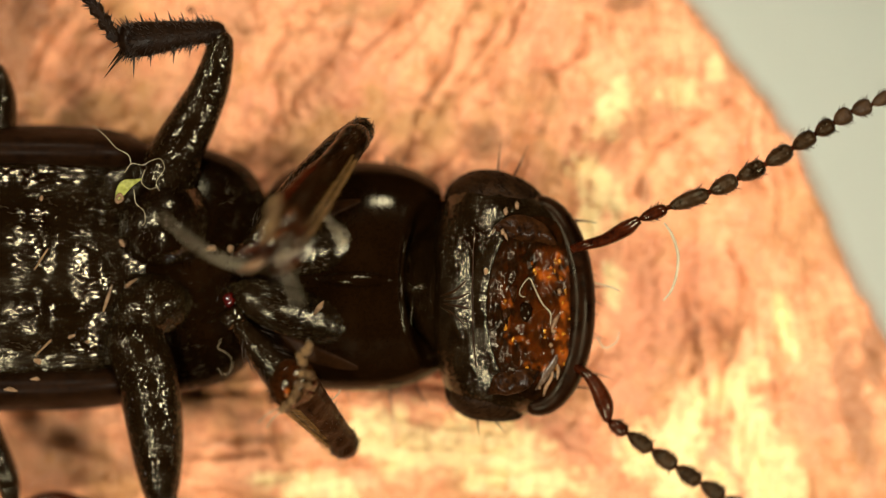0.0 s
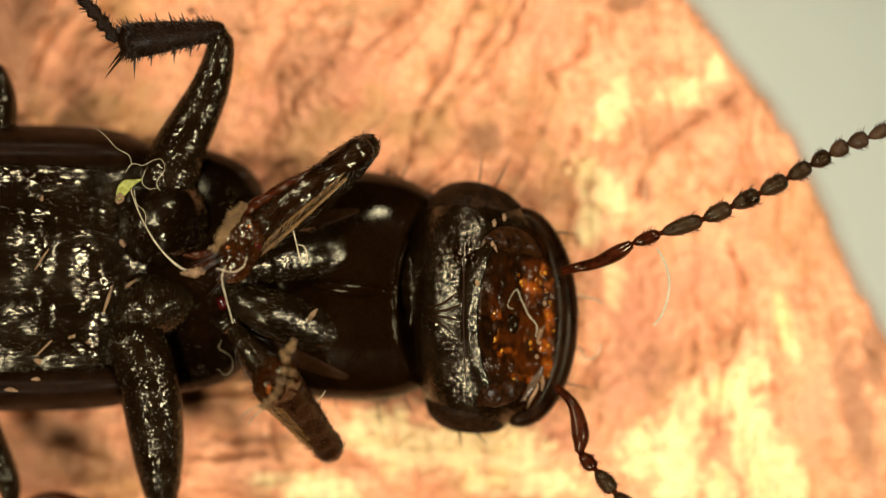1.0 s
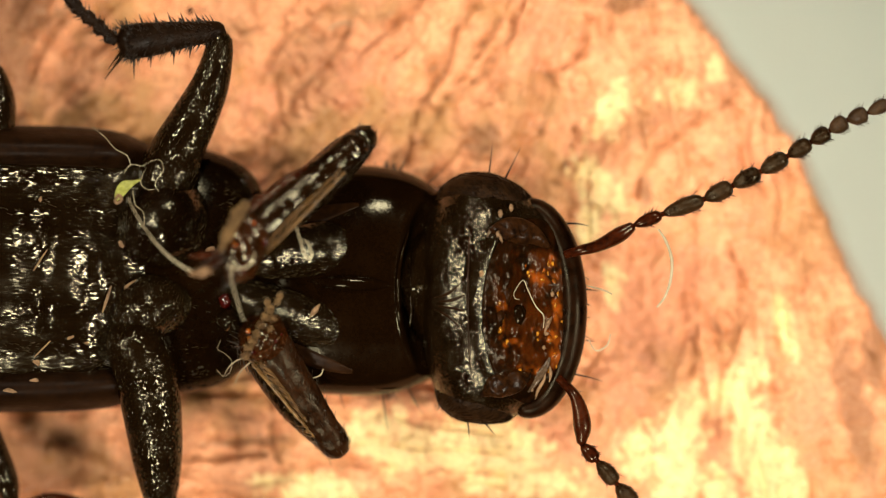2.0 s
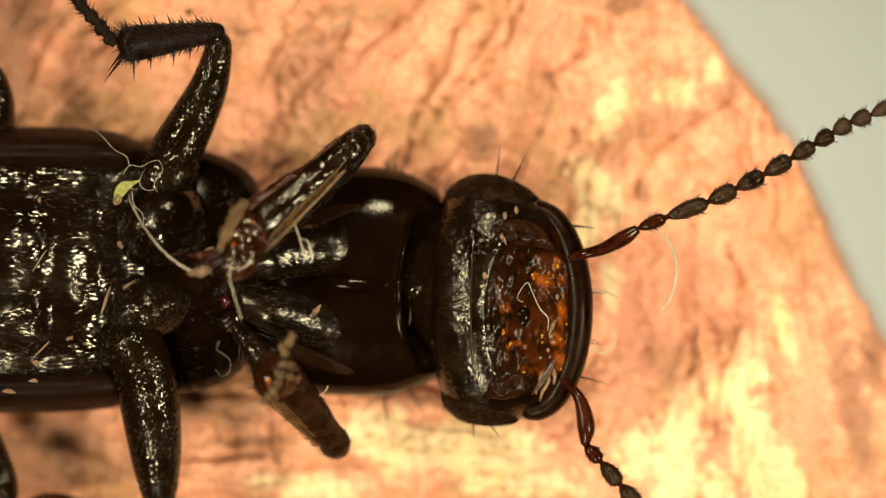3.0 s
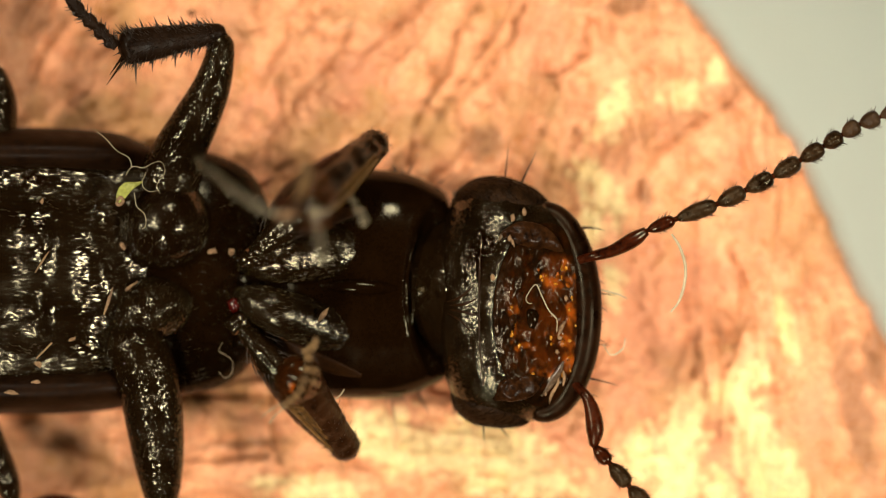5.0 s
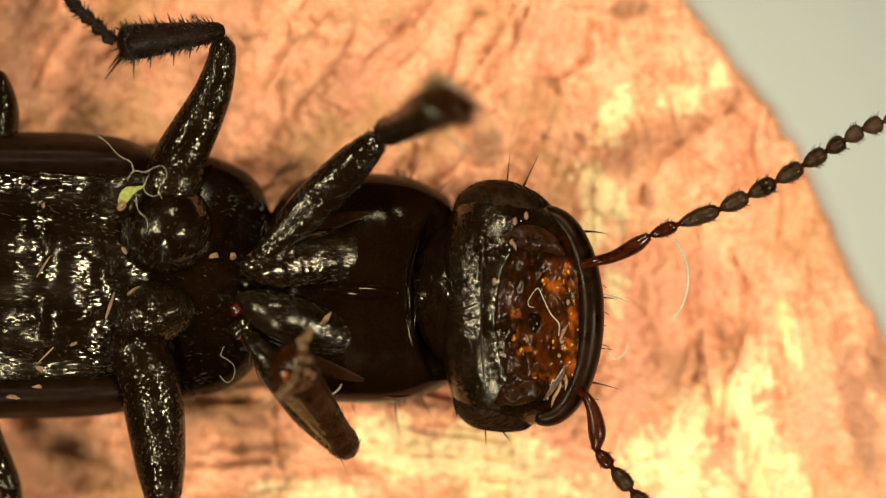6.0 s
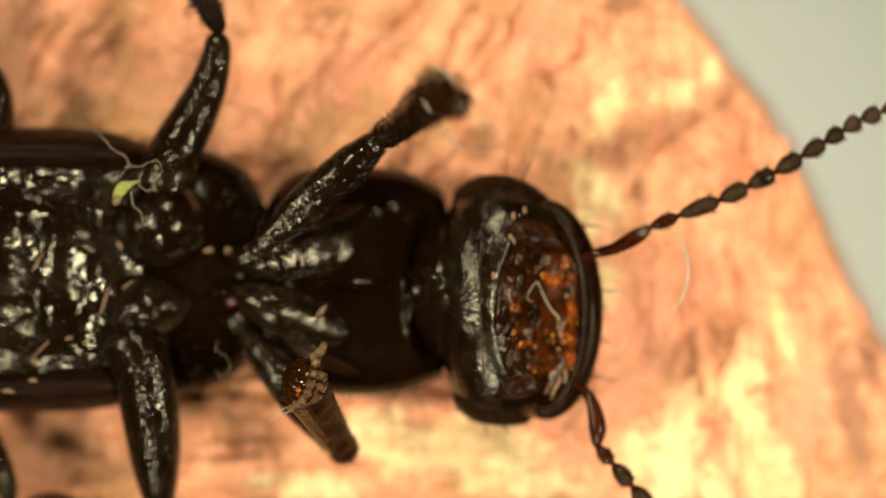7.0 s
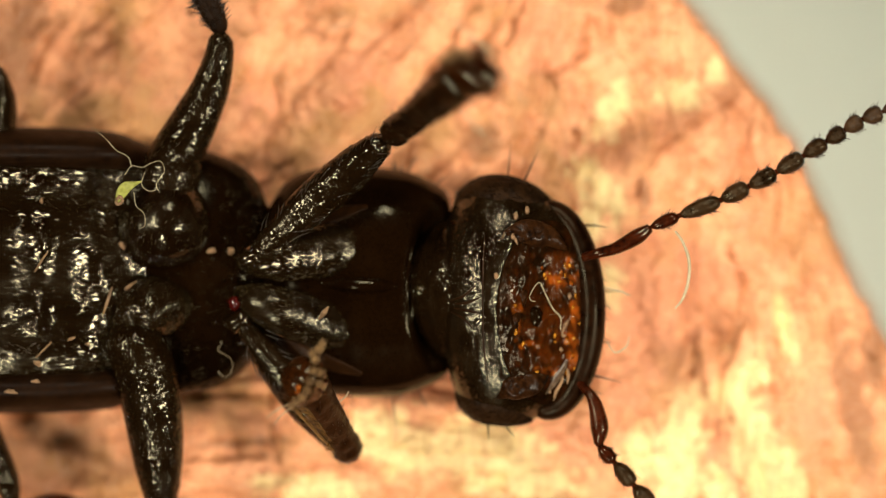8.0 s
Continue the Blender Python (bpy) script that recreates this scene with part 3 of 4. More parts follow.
def pile(name, host, count, length, seed, top=0.35, sway=(-1, 0.1), material=None, thick=0.6):
    """Short appressed hairs strewn over the upper side of a plate."""
    rnd = random.Random(seed)
    me = host.data
    polys = [p for p in me.polygons if p.normal.z > top]
    bm = bmesh.new()
    for _ in range(count):
        p = rnd.choice(polys)
        c = [me.vertices[i].co for i in p.vertices]
        f, g = rnd.random(), rnd.random()
        a = c[0].lerp(c[1], f).lerp(c[-1].lerp(c[-2], f), g)
        d = Vector((sway[0] + rnd.uniform(-0.35, 0.35), sway[1] + rnd.uniform(-0.35, 0.35), 0))
        d = (d - p.normal * d.dot(p.normal)).normalized()
        side = p.normal.cross(d)
        l, w = length * rnd.uniform(0.5, 1.4) * U, thick * U
        v = [bm.verts.new(a + side * w), bm.verts.new(a - side * w), bm.verts.new(a + p.normal * 1.2 * U),
             bm.verts.new(a + d * l + p.normal * 1.6 * U)]
        bm.faces.new((v[0], v[2], v[3])), bm.faces.new((v[2], v[1], v[3])), bm.faces.new((v[0], v[3], v[1]))
    part(name, bm, material or GLINT, host, "short glinting pile", own=True)["kind"] = "stuff"


for ob in list(beetle.children):
    if ob.name.startswith("metathorax"):
        pile("fuzz", ob, 3600, 11, 1)
    elif ob.name.startswith("mesothorax"):
        pile("fuzz", ob, 900, 10, 2)
    elif ob.name.startswith(("middle_femur", "middle_coxa")):
        pile("fuzz", ob, 500, 9, 3, sway=(0.4, 0.8), thick=0.45)

# hind legs at the edge of the view
part("hind_femur", spine([(-60, 330, 30, 150, 30), (-24, 260, 42, 160, 40), (2, 190, 28, 150, 32), (-4, 130, 16, 140, 18), (-8, 112, 4, 138, 4)], 26, 20), ROUGH, beetle)
part("hind_femur", spine([(-40, 700, 26, 150, 26), (-30, 760, 30, 130, 32), (10, 850, 24, 100, 26), (20, 905, 10, 90, 10)], 26, 20), ROUGH, beetle)
part("hind_tibia", spine([(30, 906, 14, 90, 14), (90, 886, 16, 80, 15), (150, 894, 12, 70, 12), (190, 907, 4, 66, 4)], 22, 14), REDDISH, beetle)

# prothorax
PRO = P(470, 490, 120)


def front_edge(q):
    """The curved front margin of the plate, behind which the neck lies open."""
    if q.z > 100:
        edge = 719 + 16 * ((q.y - 503) / 100) ** 2
        q.z -= 62 / (1 + math.exp(-(q.x - edge) / 2.5)) * math.exp(-((q.y - 503) / 128) ** 6)
        q.z += 5 * math.exp(-((q.x - edge + 9) / 6) ** 2) * math.exp(-((q.y - 503) / 110) ** 4)
    return q


pro = part("prothorax", loft([(448, 485, 40, 100, 30), (470, 488, 120, 108, 70), (505, 492, 176, 114, 98), (560, 494, 200, 116, 108), (640, 495, 204, 116, 110), (710, 496, 198, 116, 108), (768, 497, 176, 114, 104), (792, 498, 150, 110, 92), (797, 499, 80, 104, 50)],
            110, 80, 2.5, lumps=2.5, size=90, seed=3, shape=front_edge), SMOOTH, beetle, pivot=PRO)
part("collar_ridge", thread([(735, 405, 194, 2), (722, 450, 216, 3.2), (716, 500, 226, 3.6), (717, 550, 220, 3.2), (728, 605, 198, 2)], 30, 8), SMOOTH, pro)
part("sternal_keel", spine([(560, 498, 6, 218, 6), (610, 500, 12, 226, 10), (660, 502, 12, 226, 10), (700, 503, 5, 222, 5)], 20, 14, 0.5), SMOOTH, pro)
part("side_margin", thread([(566, 650, 176, 3), (600, 664, 172, 6), (650, 678, 164, 7), (700, 684, 156, 6), (735, 678, 150, 3)], 34, 12), DOME, pro, "glossy lower margin")
part("pleuron", drape([(446, 442, 4), (490, 412, 16), (550, 388, 20), (610, 370, 12), (660, 358, 2)], pro), PLEURA, pro, "brown side plate")
part("pleuron", drape([(470, 590, 5), (530, 620, 16), (590, 644, 14), (650, 662, 2)], pro), PLEURA, pro, "brown side plate")
part("coxa", spine([(418, 462, 10, 232, 10), (445, 458, 30, 238, 30), (500, 451, 44, 236, 38), (560, 441, 48, 220, 32), (620, 430, 42, 200, 26), (676, 420, 12, 184, 12)], 44, 40), COXA, pro)
part("coxa", spine([(412, 512, 10, 232, 10), (440, 524, 30, 238, 30), (490, 545, 42, 238, 40), (548, 566, 42, 222, 34), (600, 584, 34, 202, 26), (646, 600, 10, 184, 12)], 44, 40), COXA, pro)
for ob in list(pro.children):
    if ob.name.startswith("coxa"):
        pile("fuzz", ob, 600, 10, 4)
part("coxa_joint", crumb(410, 533, 248, (10, 12), 1.0, 2), RED, pro, "dark red membranous joint")
bm = bmesh.new()
rnd = random.Random(8)
for k in range(70):
    a = radians(-100 + 110 * rnd.random()) if k % 2 else radians(20 + 80 * rnd.random())
    x, y = 690 + 100 * math.cos(a), 495 + 200 * math.sin(a)
    bristle(bm, (x, y, 115 + rnd.uniform(-20, 30)), (x + 14 * math.cos(a) + rnd.uniform(-5, 5), y + 14 * math.sin(a), 120 + rnd.uniform(-10, 20)), 1.0)
for x, y, dx, dy in ((690, 690, 6, 70), (735, 685, 22, 45), (612, 685, 8, 40), (715, 310, 18, -45), (760, 330, 36, -34)):
    bristle(bm, (x, y, 110), (x + dx, y + dy, 120), 1.6, (4, 0, 0))
part("setae", bm, HAIR, pro)["kind"] = "stuff"
part("neck", loft([(708, 500, 60, 120, 70), (745, 503, 98, 128, 88), (785, 508, 122, 146, 106), (830, 515, 120, 160, 100), (860, 520, 70, 165, 70)], 50, 60, lumps=5, size=20), ROUGH, beetle)
neck = beetle.children[-1]

part("gula", crumb(746, 508, 217, (9, 8), 0.5, 4), GLINT, beetle, "small pale grey plate")
for rows in ([(724, 455, 1.5), (728, 480, 2.6), (728, 510, 3), (729, 545, 2.6), (726, 575, 1.5)], [(756, 470, 0.8), (762, 500, 2.2), (760, 540, 2.2), (756, 566, 0.8)]):
    part("neck_fold", thread([(x, y, lie(neck, x, y, 200) + 1, r) for x, y, r in rows], 26, 8), DOME, beetle)

# head
HEAD = P(775, 515, 120)


def hollow(q):
    """The shallow mouth pit in the underside of the head."""
    r = math.hypot((q.x - 964) / 112, (q.y - 550) / 190)
    if q.z > 100 and r < 1:
        q.z -= 30 * (lambda f: f * f * (3 - 2 * f))(min(1, (1 - r) * 1.1))
    if q.z > 100:
        q.z += 4 * math.exp(-((q.x - 846) / 22) ** 2) * max(0, 1 - ((q.y - 535) / 130) ** 2) + 1.5 * noise.noise(Vector((q.x / 9, q.y / 14, 2)))
    return q


head = part("head", loft([(772, 505, 50, 116, 40), (782, 515, 120, 116, 74), (800, 522, 172, 118, 96), (830, 526, 202, 120, 112), (870, 529, 214, 122, 118), (915, 532, 212, 120, 114), (955, 536, 196, 116, 104), (1000, 542, 170, 112, 92), (1035, 545, 130, 108, 72), (1050, 546, 60, 106, 40)],
            110, 110, 2.4, lumps=1.5, size=40, seed=5, shape=hollow), SCALP, beetle, pivot=HEAD)


def arc_tube(cx, cy, a, b, start, end, z, w, h, n=60, taper=0.5, lean=0.0, lump=0.6):
    rows = []
    for k in range(n):
        f = k / (n - 1)
        t = radians(start + (end - start) * f)
        e = taper + (1 - taper) * math.sin(math.pi * f) ** 0.5
        rows.append((cx + a * math.cos(t) + lean * math.sin(t), cy + b * math.sin(t), w * e, z - 18 * abs(math.sin(t)) ** 2, h * e))
    return spine(rows, n, 24, lump)


part("mouth_rim", arc_tube(957, 545, 82, 178, -98, 98, 162, 25, 31, lump=0.8), RIM, head, "glossy dark red-brown mouth rim")
part("temple", spine([(816, 404, 12, 118, 40), (836, 362, 42, 124, 62), (880, 350, 44, 130, 68), (930, 356, 32, 126, 60), (972, 368, 12, 118, 28)], 28, 26), TEMPLE, head, "finely granular brown temple")
part("temple", spine([(814, 656, 12, 118, 40), (836, 694, 40, 124, 62), (880, 712, 38, 128, 64), (920, 724, 24, 124, 48), (944, 728, 6, 118, 14)], 28, 26), TEMPLE, head, "finely granular brown temple")


for ob in list(head.children):
    if ob.name.startswith("temple"):
        pile("fuzz", ob, 900, 12, 6, -0.2, (-0.6, 0.5 if ob.name == "temple" else -0.5), TEMPLE, 0.6)


def skin_height(x, y):
    """Folds of the mouth membrane over the pit."""
    r = math.hypot((x - 962) / 90, (y - 550) / 164)
    swell = max(0.0, 1 - r * r)
    n1 = noise.noise(Vector((x / 30, y / 36, 1)))
    n2 = 1 - 2 * abs(noise.noise(Vector((x / 17, y / 24, 2))))
    return lie(head, x, y, 190) + 2.5 + swell * (9 * n1 + 3 * n2 + 4) + 0.6 * min(1, 3 * swell) * noise.noise(Vector((x / 6, y / 8, 3)))


GLOW = [(982, 492, 26, 10, -10), (1002, 470, 10, 18, 0), (905, 562, 9, 26, 0), (988, 592, 20, 11, 20), (1004, 640, 11, 22, 0), (958, 482, 10, 6, 0), (966, 656, 26, 8, 10), (1010, 545, 7, 26, 0), (930, 606, 16, 8, 0)]


def membrane():
    bm = bmesh.new()
    ruddy, amber = bm.verts.layers.float.new("ruddy"), bm.verts.layers.float.new("amber")
    n, m = 46, 130
    rings = []
    for i in range(n + 1):
        r = i / n
        ring = []
        for k in range(m):
            t = 2 * math.pi * k / m
            x, y = 962 + 90 * r * math.cos(t), 550 + 164 * r * math.sin(t)
            if i == 0 and k:
                ring.append(None)
                continue
            v = bm.verts.new(P(x, y, skin_height(x, y)))
            f = noise.noise(Vector((x / 26, y / 34, 9))) + 0.6 * noise.noise(Vector((x / 9, y / 12, 4)))
            near = math.exp(-((x - 972) / 52) ** 2 - ((y - 560) / 110) ** 2)
            v[ruddy] = max(0.0, min(1.0, 0.56 * near + 0.6 * f)) * min(1, 4 * (1 - r))
            v[amber] = blotch(GLOW, x, y, 0.7) * max(0.0, min(1.0, 0.5 + 1.4 * f)) * min(1, 4 * (1 - r))
            ring.append(v)
        rings.append(ring)
    for k in range(m):
        bm.faces.new((rings[0][0], rings[1][k], rings[1][(k + 1) % m]))
        for i in range(1, n):
            bm.faces.new((rings[i][k], rings[i + 1][k], rings[i + 1][(k + 1) % m], rings[i][(k + 1) % m]))
    bmesh.ops.recalc_face_normals(bm, faces=bm.faces)
    return bm


part("mouth_membrane", membrane(), MEMBRANE, head, "wet amber orange mouthparts")
for rows, mat in (([(872, 700, 4, 186, 4), (895, 684, 22, 192, 12), (935, 674, 20, 194, 12), (965, 655, 4, 190, 3)], DARK_RED),
                  ([(885, 408, 5, 188, 5), (920, 408, 24, 194, 12), (960, 416, 20, 194, 12), (995, 440, 4, 190, 4)], DARK_RED)):
    part("palp", spine([(x, y, w, skin_height(x, y) - 2, h) for x, y, w, _, h in rows], 40, 24, 7), mat, head, "dark red-brown mouthpart")
for k, (x, y, a, b) in enumerate(((984, 478, 6, 9), (1002, 500, 5, 8), (992, 602, 8, 10), (1003, 628, 6, 9), (905, 566, 12, 22), (950, 470, 5, 6), (1006, 560, 4, 10), (915, 520, 9, 13))):
    part("papilla", crumb(x, y, skin_height(x, y) - 2, (a, b), 0.5, k), AMBER if k not in (4, 7) else DARK_RED, head, "amber lobe")
rnd = random.Random(12)
# tiny gold-coloured lobes imitate glints on the wet skin
for k in range(26):
    cx, cy, a, b, _ = GLOW[k % len(GLOW)]
    x, y = cx + a * rnd.uniform(-1, 1), cy + b * rnd.uniform(-1, 1)
    part("papilla", crumb(x, y, skin_height(x, y) + 0.5, (rnd.uniform(1.8, 4.5), rnd.uniform(2.5, 6)), 0.55, 40 + k), GOLD_GLINT, head, "small gold-coloured lobe standing in for a glint")
for rows in ([(958, 694, 2), (974, 670, 7), (988, 650, 6), (996, 632, 2)], [(915, 672, 2), (935, 664, 4), (952, 660, 2)], [(880, 420, 1.5), (890, 404, 3), (908, 398, 1.5)]):
    part("membrane_fold", spine([(x, y, r, skin_height(x, y) + 1, 0.5 * r) for x, y, r in rows], 22, 12, 3), VEIL, head, "pale translucent fold of skin")
part("mouth_pit", crumb(940, 556, skin_height(940, 556), (13, 19), 0.6, 5), SMOOTH, head, "dark shining pit")
part("mouth_thread", thread([(x, y, skin_height(x, y) + 5, 0.7 * r) for x, y, r in ((940, 530, 0.7), (932, 528, 0.9), (930, 518, 0.9), (946, 496, 1.0), (956, 514, 1.2), (970, 542, 1.3), (984, 558, 1.5), (984, 580, 0.9))], 30), FIBRE, head, "pale curled thread")
for rows in ([(972, 706, 1), (976, 690, 3), (986, 672, 2.5), (988, 656, 1)], [(996, 676, 1), (998, 660, 3), (996, 648, 1)], [(986, 590, 1), (992, 572, 4), (1000, 560, 1)], [(898, 408, 1), (904, 420, 3), (908, 430, 1)], [(944, 402, 1), (950, 414, 4), (948, 426, 1)]):
    part("fold", spine([(x, y, r, skin_height(x, y) + 2, r) for x, y, r in rows], 12, 8, 2), CRUMB, head, "pale dry fold of skin")
for rows in ([(790, 528, 0.8), (812, 520, 2.4), (836, 500, 0.8)], [(796, 534, 0.8), (818, 532, 2.8), (842, 522, 0.8)], [(796, 542, 0.8), (820, 546, 2.8), (844, 552, 0.8)], [(790, 548, 0.8), (812, 560, 2.2), (832, 580, 0.8)],
             [(850, 410, 0.5), (847, 470, 1.4), (846, 545, 1.6), (849, 620, 1.4), (856, 676, 0.5)]):
    part("crease", thread([(x, y, lie(head, x, y, 200) + 0.6, r) for x, y, r in rows], 26, 8), PLEURA, head)
rnd = random.Random(5)
for k, (x, y) in enumerate(((900, 415), (925, 368), (905, 378), (945, 412), (870, 484), (990, 590), (985, 615), (1000, 520), (965, 690))):
    part("mouth_grain", crumb(x, y, max(lie(head, x, y, 200), skin_height(x, y)) + 3, (2.5 + 2 * rnd.random(), 3 + 4 * rnd.random()), 0.8, k), CRUMB, head)
bm = bmesh.new()
for y, l in ((395, 40), (480, 30), (497, 24), (512, 44), (530, 30), (560, 26), (590, 34), (602, 42), (640, 20), (660, 60), (690, 30)):
    bristle(bm, (1046 - abs(y - 545) * 0.12, y, 140), (1046 - abs(y - 545) * 0.12 + l, y + rnd.uniform(-6, 10), 150), 2.5, (0, 6, 0))
for x, y, dx, dy in ((890, 318, 6, -66), (920, 316, 26, -56), (855, 742, 2, 34), (885, 748, 18, 22)):
    bristle(bm, (x, y, 130), (x + dx, y + dy, 150), 2.0)
for k in range(120):
    x = 800 + 150 * rnd.random()
    up = k % 2
    y = (318 + abs(x - 880) * 0.22) if up else (742 - abs(x - 880) * 0.28)
    bristle(bm, (x, y + (4 if up else -4), 118 + rnd.uniform(-20, 30)), (x + rnd.uniform(-8, 3), y + (-7 if up else 7), 122), 1.0)
part("setae", bm, HAIR, head)["kind"] = "stuff"


# antennae
def antenna(joints, widths, base):
    inner = (joints[0][0] - 26, joints[0][1] + (8 if joints[0][1] < 500 else -26))
    ant = part("antenna", spine([(*inner, 7, 130, 7), (*joints[0], 9, 148, 9), *[(x, y, w, 150, w) for x, y, w in base], (*joints[1], 8, 150, 8)], 24, 16, 1.0), REDDISH, beetle, pivot=P(*joints[0], 150))
    rnd = random.Random(len(joints))
    for k, (a, b) in enumerate(zip(joints[1:], joints[2:])):
        w = widths[k]
        d = Vector((b[0] - a[0], b[1] - a[1]))
        n = Vector((-d.y, d.x)).normalized()
        rows = [(a[0] + d.x * f, a[1] + d.y * f, w * g, 150, w * g) for f, g in ((0.03, 0.2), (0.08, 0.42), (0.2, 0.7), (0.4, 0.93), (0.64, 1.0), (0.84, 0.9), (0.95, 0.62), (0.985, 0.2))]
        stalk = [(a[0] + d.x * f, a[1] + d.y * f, w * g, 150, w * g) for f, g in ((-0.12, 0.2), (-0.08, 0.34), (0.06, 0.32), (0.2, 0.44), (0.26, 0.2))]
        part("stalk", spine(stalk, 10, 12, 0.6), REDDISH, ant, "red-brown segment base")
        seg = part("segment", spine(rows, 22, 18, 2.2), REDDISH if k == 0 else TAWNY if k > 6 else DUSTY, ant)
        bm = bmesh.new()
        for i in range(26):
            f, s2 = rnd.uniform(0.3, 0.85), rnd.choice((-1, 1))
            q = Vector(a) + d * f + n * s2 * w * 0.85
            e = q + n * s2 * rnd.uniform(3, 9) + d * 0.16
            bristle(bm, (q.x, q.y, 150 + rnd.uniform(-8, 8)), (e.x, e.y, 150 + rnd.uniform(-8, 12)), 0.6)
        part("setae", bm, HAIR, ant)["kind"] = "stuff"
    return ant


ant_a = antenna([(1046, 449), (1142, 404), (1192, 384), (1266, 357), (1316, 333), (1365, 308), (1413, 280), (1454, 255), (1487, 235), (1518, 216), (1554, 203), (1592, 184)],
                [12, 15, 16, 16, 16, 15, 15, 15, 15, 12], [(1080, 440, 11), (1118, 420, 14)])
ant_b = antenna([(1034, 690), (1050, 782), (1078, 812), (1112, 852), (1146, 892), (1180, 930), (1214, 966), (1246, 1000), (1276, 1032), (1304, 1062), (1332, 1090)],
                [13, 15, 16, 16, 16, 15, 15, 15, 12], [(1046, 716, 13), (1052, 752, 16)])


# forelegs
def foreleg(root, L, T, shin_mat):
    leg = part("fore_trochanter", crumb(root[0], root[1], root[2], (22, 20), 0.9, L), CHITIN, beetle, pivot=P(*root))
    fem = part("fore_femur", limb([(0, 9, 10), (14, 14, 15), (60, 24, 24), (120, 34, 31), (180, 38, 33), (L - 80, 35, 30), (L - 40, 29, 27), (L - 14, 22, 22), (L, 8, 8)], 60, 30, 1.6), ROUGH, beetle, own=True)
    rnd = random.Random(L)
    bm = bmesh.new()
    for k in range(60):
        x, s2 = L * (0.1 + 0.9 * rnd.random()), rnd.choice((-1, 1))
        w = 38 * (1.05 - 0.45 * x / L)
        bristle(bm, (x, s2 * w * 0.85 * rnd.random() ** 0.3, 14 + rnd.uniform(0, 14)), (x + 22, s2 * (w * 0.9 + rnd.uniform(0, 8)), rnd.uniform(20, 40)), 0.8, place=along)
    part("setae", bm, HAIR, fem, own=True)["kind"] = "stuff"
    tib = part("fore_tibia", limb([(0, 10, 10), (8, 20, 18), (24, 27, 22), (60, 27, 22), (120, 30, 24), (190, 34, 27), (T - 60, 38, 28), (T - 34, 30, 22), (T - 20, 12, 10)], 70, 32, 3), shin_mat, beetle, own=True)
    bm = bmesh.new()
    for k in range(150):
        x, a = T * (0.02 + 0.78 * rnd.random()), 2 * math.pi * rnd.random()
        w = 24 + 12 * x / T
        bristle(bm, (x, w * 0.95 * math.cos(a), w * 0.76 * math.sin(a)), (x + 13, (w + 10) * math.cos(a), (w + 9) * 0.8 * math.sin(a)), 0.9, place=along)
    part("setae", bm, HAIR, tib, own=True)["kind"] = "stuff"
    # short flat glints combed down the shaft
    for ob, n in ((fem, 200), (tib, 140)):
        pile("fuzz", ob, n, 12, L, -2, (1, 0), GLINT, 0.7)
    return leg, fem, tib


def pad(tib, rows, seed, label):
    """The swollen wet end of a shin."""
    ob = part("pad", loft(rows, 60, 48, place=along, lumps=6, size=11, seed=seed), PAD, tib, label, own=True)
    rnd = random.Random(seed)
    for k in range(16):
        x, y, w, z, h = rows[1 + k % (len(rows) - 2)]
        a = radians(rnd.uniform(205, 335))
        bm = bmesh.new()
        bmesh.ops.create_icosphere(bm, subdivisions=2, radius=rnd.uniform(2.5, 5.5) * U)
        bmesh.ops.translate(bm, verts=bm.verts, vec=along(x + rnd.uniform(-14, 14), y + w * 0.9 * math.cos(a), z + h * 0.95 * math.sin(a)))
        part("grain", bm, (PAD, RED, AMBER, PAD)[k % 4], tib, own=True)
    return ob


def felt_knob(tib, x, y, z, size, lean, seed):
    """A cream felted knob: a rough core and matted hairs that stand out of it along lean."""
    rnd = random.Random(seed)
    d = Vector(lean).normalized()
    bm = bmesh.new()
    bmesh.ops.create_icosphere(bm, subdivisions=3, radius=1)
    for v in bm.verts:
        k = 1 + 0.5 * noise.noise(v.co * 2.2 + Vector((seed, 0, 0))) + 0.3 * noise.noise(v.co * 6 + Vector((0, seed, 0)))
        q = v.co * k * size * 0.62
        q += d * max(0.0, q.dot(d)) * 0.7
        v.co = along(x + q.x, y + q.y, z + q.z)
    for k in range(200):
        q = Vector((rnd.gauss(0, 1), rnd.gauss(0, 1), rnd.gauss(0, 1))).normalized() * size * rnd.uniform(0.3, 1.0)
        e = q * 1.25 + d * size * rnd.uniform(0.3, 1.3) + Vector((rnd.uniform(-2, 2), rnd.uniform(-2, 2), rnd.uniform(-2, 2)))
        bristle(bm, (x + q.x, y + q.y, z + q.z), (x + e.x, y + e.y, z + e.z), 0.7, place=along, sides=3)
    part("tuft", bm, FELT, tib, "cream felted tuft", own=True)["kind"] = "stuff"


def golden_edge(tib, rows, seed):
    """A thin golden keel along one edge of a shin, with its comb of bristles."""
    part("golden_edge", thread([(*r, 1.7) for r in rows], 40, 6, along), GOLDEN, tib, "thin golden keel", own=True)
    rnd = random.Random(seed)
    bm = bmesh.new()
    for x, y, z in smooth_rows(rows, 70):
        s2 = math.copysign(1, y)
        bristle(bm, (x, y * 0.9, z), (x + rnd.uniform(10, 20), y + s2 * rnd.uniform(-4, 6), z - rnd.uniform(0, 5)), 0.8, place=along)
        bristle(bm, (x, y * 0.55, z - 4), (x + rnd.uniform(16, 30), y * 0.9, z - rnd.uniform(2, 7)), 0.7, place=along)
    part("golden_fringe", bm, GOLDEN, tib, own=True)["kind"] = "stuff"


